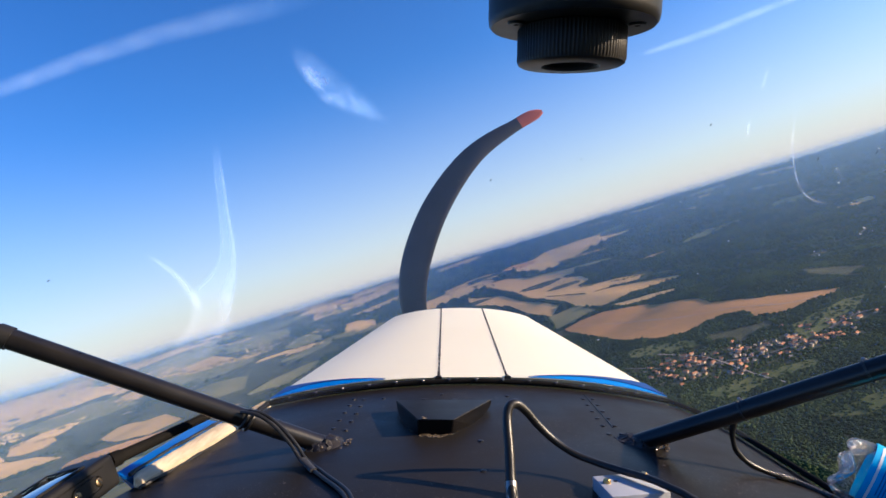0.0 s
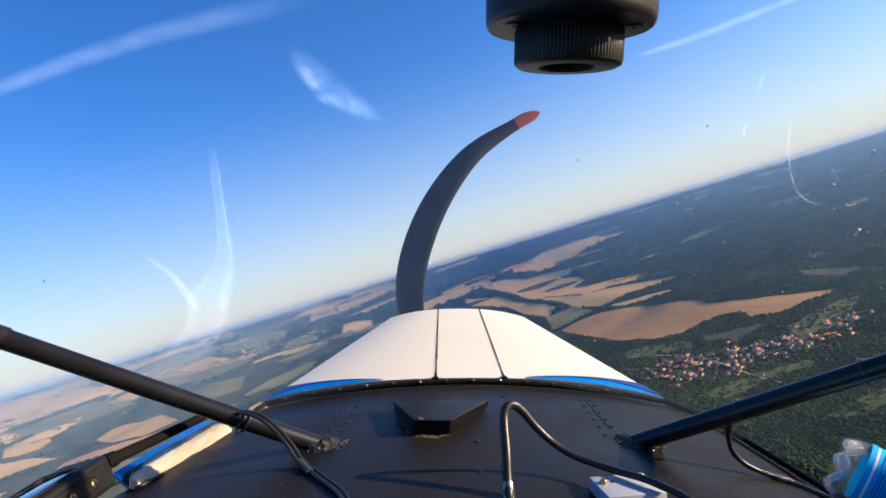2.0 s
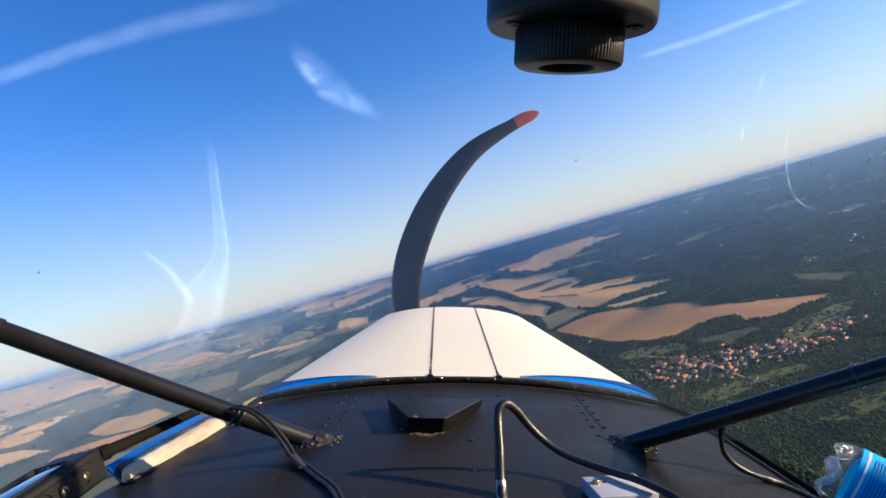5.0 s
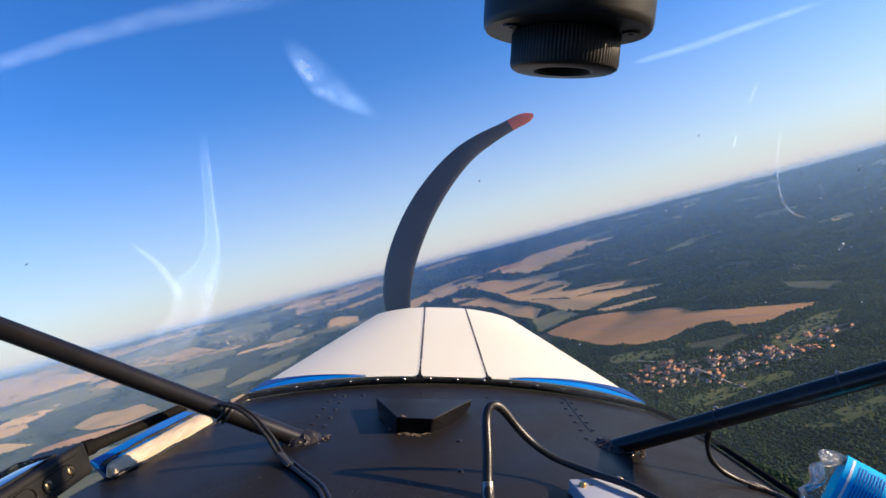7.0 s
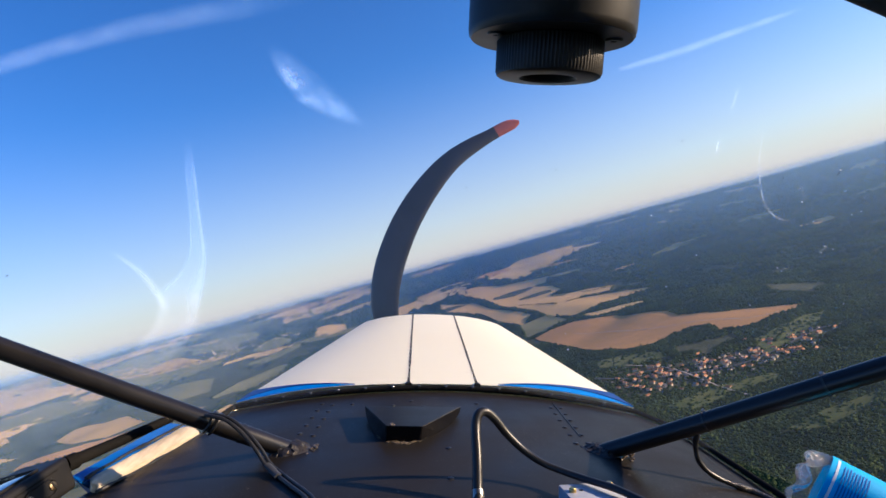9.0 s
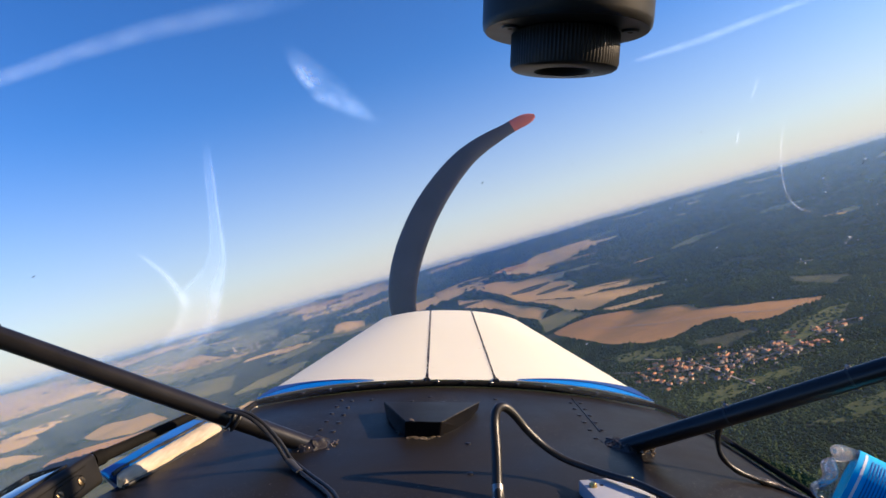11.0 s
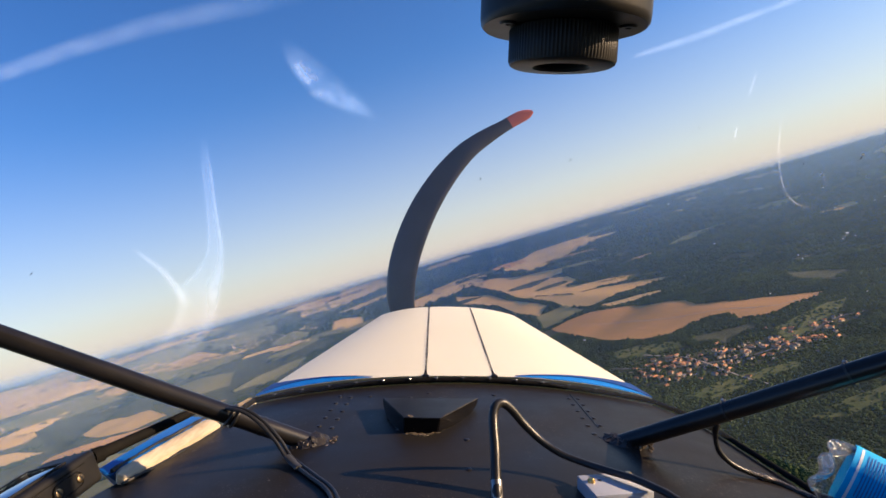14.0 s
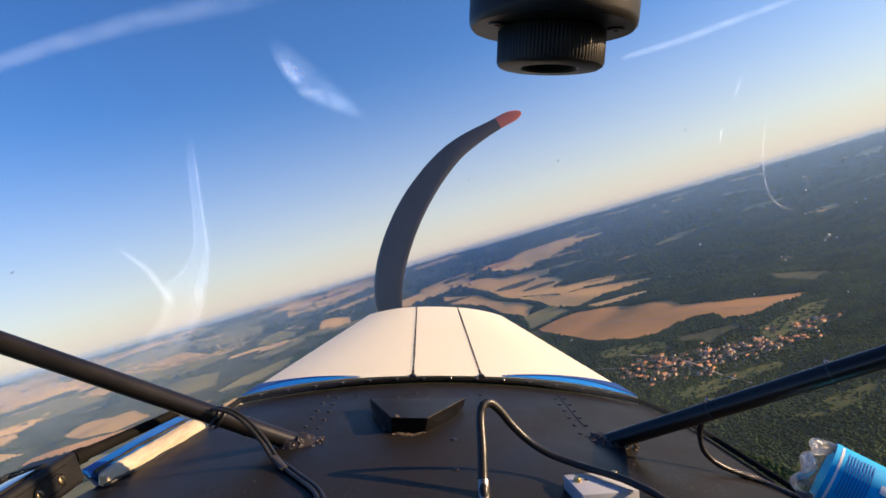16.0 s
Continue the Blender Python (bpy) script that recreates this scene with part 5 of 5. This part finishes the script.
for k, (off, r) in enumerate((((0, 0, 0), 0.0023), ((0.0048, 0.003, 0.001), 0.0021))):
    o = Vector(off)
    pts = [(-0.252, 0.708, -0.2035), (-0.240, 0.704, -0.2035), (-0.2249, 0.702, -0.2073), (-0.2058, 0.698, -0.2198), (-0.1856, 0.690, -0.2374), (-0.172, 0.683, -0.2530), (-0.161, 0.675, -0.2585), (-0.133, 0.632, -0.2560), (-0.1056, 0.59, -0.2535), (-0.09, 0.55, -0.2520)]
    part("wire", sweep(curve_points([Vector(p) + o for p in pts], 8), r, 10), M_RUBBER, pair)
part("sleeve", sweep([(-0.169, 0.682, -0.2535), (-0.158, 0.672, -0.2580), (-0.149, 0.657, -0.2575)], 0.0050, 12, flat=0.6), M_SLEEVE, pair, "grey sleeve round both cables")
wrap = []
for k in range(34):
    a = 2 * math.pi * k / 16
    d = left_run.normalized()
    s = d.cross(Vector((0, 0, 1))).normalized()
    wrap.append(left_foot + left_run * (0.250 + 0.0011 * k) + (s * math.cos(a) + s.cross(d) * math.sin(a)) * 0.0132)
part("wrap", sweep(wrap, 0.0022, 8), M_RUBBER, pair)

# handheld radio with antenna
RT = Matrix.Rotation(radians(-6), 4, "Z") @ Matrix.Rotation(radians(6), 4, "X") @ Matrix.Rotation(radians(-17), 4, "Y")
RC = Vector((-0.398, 0.551, -0.259))


def radio_at(x, y, z):
    return RC + RT @ Vector((x, y, z))


radio = thing("handheld_radio", (-0.395, 0.545, -0.30), "rugged black handheld radio with a long rubber antenna", "radio")
body = part("body", box(RC + RT @ Vector((0, 0.004, 0)), (0.058, 0.160, 0.036), RT, 0.006, 4), M_RADIO, radio, "black ribbed radio casing")
part("screen", box(radio_at(-0.004, -0.008, 0.0182), (0.040, 0.118, 0.0016), RT, 0.0006), M_SCREEN, radio, "glossy screen that mirrors the sky")
part("foot", box(radio_at(0, 0, -0.029), (0.03, 0.09, 0.028), RT, 0.003), M_RADIO, radio)


def pad(y0, w, h, name, label):
    bm = bmesh.new()
    r = h / 2
    ring = [(w / 2 - r + r * math.cos(q), r * math.sin(q)) for q in np.linspace(-math.pi / 2, math.pi / 2, 9)]
    ring += [(-w / 2 + r + r * math.cos(q), r * math.sin(q)) for q in np.linspace(math.pi / 2, 1.5 * math.pi, 9)]
    rows = [[bm.verts.new(radio_at(dx, y0 + a * sc, -0.001 + b * sc)) for a, b in ring] for dx, sc in ((0.0285, 1.0), (0.0312, 0.98), (0.0312, 0.86), (0.0296, 0.82))]
    for r0, r1 in zip(rows, rows[1:]):
        for k in range(18):
            bm.faces.new((r0[k], r0[(k + 1) % 18], r1[(k + 1) % 18], r1[k]))
    bm.faces.new(rows[-1])
    bmesh.ops.recalc_face_normals(bm, faces=bm.faces)
    return part(name, bm, M_RADIO, radio, label)


p = pad(0.038, 0.044, 0.017, "side_cover", "oval side cover with two slotted screws")
for dy in (-0.015, 0.015):
    m = Matrix.Translation(radio_at(0.0297, 0.038 + dy, -0.001)) @ RT @ Matrix.Rotation(radians(90), 4, "Y")
    part("screw", lathe([(0.0046, -0.0005), (0.0046, 0.0010), (0.0038, 0.0016), (0.0002, 0.0016)], m, 16), M_SCREW, p, "slotted screw")
    part("slot", box(radio_at(0.0314, 0.038 + dy, -0.001), (0.0008, 0.0018, 0.0080), RT @ Matrix.Rotation(0.5, 4, "X")), M_RUBBER, p)
for x, w, y, l in ((-0.0265, 0.003, -0.008, 0.124), (0.0185, 0.003, -0.008, 0.124), (-0.004, 0.042, 0.0535, 0.003)):
    part("bezel", box(radio_at(x, y, 0.0190), (w, l, 0.0030), RT, 0.0008), M_RADIO, radio, "raised black edge round the screen")
part("seam", box(radio_at(0.0291, -0.004, 0.0105), (0.0008, 0.138, 0.0010), RT), M_EDGING, radio)
pad(-0.006, 0.030, 0.020, "side_button", "square rubber side button")
pad(-0.042, 0.032, 0.020, "side_button", "square rubber side button")
for k in range(4):
    part("knob", lathe([(0.007, 0), (0.007, 0.010), (0.006, 0.012), (0.0003, 0.012)], Matrix.Translation(radio_at(0.018 - 0.011 * k, 0.073, 0.004 + 0.003 * (k % 2))) @ RT @ Matrix.Rotation(radians(-90), 4, "X"), 20,
                       wave=lambda a, r, h: r * (1 + 0.05 * math.cos(14 * a))), M_RADIO, radio)
antenna_line = [radio_at(-0.004, 0.060, 0.006), (-0.3712, 0.64, -0.2371), (-0.3498, 0.69, -0.2323), (-0.3181, 0.75, -0.2234), (-0.3130, 0.758, -0.2218)]
al = curve_points(antenna_line, 6)
part("antenna", sweep(al, [0.0080 - 0.0026 * min(1, k / len(al) * 1.3) for k in range(len(al))], 16), M_EDGING, radio, "tapered rubber antenna")
part("collar", sweep([Vector(antenna_line[1]).lerp(Vector(antenna_line[2]), -0.10), Vector(antenna_line[1]).lerp(Vector(antenna_line[2]), 0.12)], 0.0090, 20), M_EDGING, radio, "ribbed black antenna collar")

# overhead fitting with a knurled ring
FT = Matrix.Translation((0.0602, 0.262, 0.0841)) @ Matrix.Rotation(radians(9.3), 4, "X") @ Matrix.Rotation(radians(0.6), 4, "Y")
fitting = thing("overhead_fitting", (0.062, 0.262, 0.083), "round black fitting with knurled ring hanging from the roof", "fitting")
part("housing", lathe([(0.012, 0.0172), (0.0369, 0.0172), (0.0379, 0.0184), (0.0383, 0.021), (0.0383, 0.060), (0.0378, 0.064), (0.020, 0.066), (0.002, 0.066)], FT, 72), M_FITTING, fitting, "worn black cylindrical housing")
part("knurled_ring", lathe([(0.0125, 0.008), (0.0125, 0.0012), (0.0135, 0.0), (0.0228, 0.0002), (0.0241, 0.0010), (0.0245, 0.0026), (0.0245, 0.0160), (0.0236, 0.0170), (0.012, 0.0175)], FT, 360,
                           wave=lambda a, r, h: r * (1 + (0.010 * math.cos(90 * a) if 0.0020 < h < 0.0170 else 0))), M_FITTING, fitting, "black knurled ring")
part("recess", lathe([(0.0126, 0.0075), (0.002, 0.0078), (0.002, 0.010), (0.0126, 0.010)], FT, 32), M_RUBBER, fitting)
for a in (200, 340, 90):
    m = FT @ Matrix.Translation((0.0285 * math.cos(radians(a)), 0.0285 * math.sin(radians(a)), 0.0162))
    part("boss", lathe([(0.0012, 0.0012), (0.0014, 0.0), (0.0036, 0.0), (0.0040, 0.0006), (0.0042, 0.0016)], m, 20), M_FITTING, fitting)
part("paper_label", lathe([(0.0382, 0.0355), (0.0386, 0.0356), (0.0386, 0.052), (0.0382, 0.0521)], FT, 72), M_PAPER, fitting, "pale worn paper band")
part("stem", sweep([(0.062, 0.262, 0.145), (0.062, 0.266, 0.32), (0.062, 0.27, 0.531)], 0.010, 16), M_TUBE, fitting)

# water bottle lying on the deck
BAX = Vector((0.70, -0.54, -0.35)).normalized()
BT = Matrix.Translation((0.4200, 0.592, -0.2290)) @ BAX.to_track_quat("Z", "Y").to_matrix().to_4x4()
bottle = thing("water_bottle", (0.47, 0.60, deck_z(0.47)), "crumpled clear plastic water bottle with blue label, lying down", "bottle")


def petals(a, r, h):
    if h < 0.018:
        r *= 1 + (0.07 * math.cos(5 * a)) * min(1, 1 - h / 0.018) ** 0.8
    return r * (1 + 0.012 * noise.noise(Vector((math.cos(a) * 2, math.sin(a) * 2, h * 60))))


shell = lathe([(p.x, p.y) for p in curve_points([(0.003, 0.011, 0), (0.012, 0.006, 0), (0.022, -0.002, 0), (0.029, 0.001, 0), (0.033, 0.009, 0), (0.0352, 0.018, 0), (0.0350, 0.026, 0), (0.0355, 0.032, 0), (0.0350, 0.040, 0),
                    (0.0350, 0.10, 0), (0.036, 0.125, 0), (0.033, 0.150, 0), (0.020, 0.185, 0), (0.0135, 0.20, 0), (0.0135, 0.22, 0)], 4)], BT, 80, wave=petals)
back = BT.inverted()
for v in shell.verts:   # five feet that stand out along the bottle's axis, with notches between them
    c = back @ v.co
    r, a = math.hypot(c.x, c.y), math.atan2(c.y, c.x)
    low = max(0.0, 1 - max(0.0, c.z) / 0.020) * min(1.0, r / 0.024)
    c.z -= 0.0032 * low * math.cos(5 * a)
    v.co = BT @ c
part("body", shell, M_PET, bottle, "clear crumpled plastic with a five-lobed base").visible_shadow = False
wrapper = part("wrapper", lathe([(0.0359, 0.0175), (0.0366, 0.0176), (0.0366, 0.084), (0.0359, 0.0845), (0.0359, 0.0175)], BT, 60, wave=lambda a, r, h: r * (1 + 0.008 * noise.noise(Vector((math.cos(a) * 2, math.sin(a) * 2, h * 40)))), caps=False), M_LABEL, bottle, "blue printed label")
part("cap", lathe([(0.0003, 0.216), (0.0155, 0.216), (0.0155, 0.230), (0.0003, 0.231)], BT, 30), M_LABEL, bottle, "blue screw cap")


def print_bar(a0, a1, h0, h1, material, name="print_line"):
    """A printed bar on the round label between two angles and two heights."""
    part(name, sheet(lambda u, v: BT @ Vector((0.0372 * math.cos(a0 + (a1 - a0) * u), 0.0372 * math.sin(a0 + (a1 - a0) * u), h0 + (h1 - h0) * v)), 8, 1), material, wrapper)


def facing_angle():
    d = BT.inverted().to_3x3() @ (Vector((0, 0, 0)) - BT.translation)
    return math.atan2(d.y, d.x)


FA = facing_angle()
rb = random.Random(4)
for k in range(9):
    h = 0.0290 + 0.0027 * k
    print_bar(FA - 1.0 + 0.05 * rb.random(), FA + 0.3 + 0.3 * rb.random(), h, h + 0.0010, M_INK)
print_bar(FA - 1.2, FA + 1.2, 0.0225, 0.0248, M_LIGHTINK)
for k in range(3):
    print_bar(FA - 0.5 + 0.4 * k, FA - 0.25 + 0.4 * k, 0.0600, 0.0690, M_LIGHTINK, "print_mark")
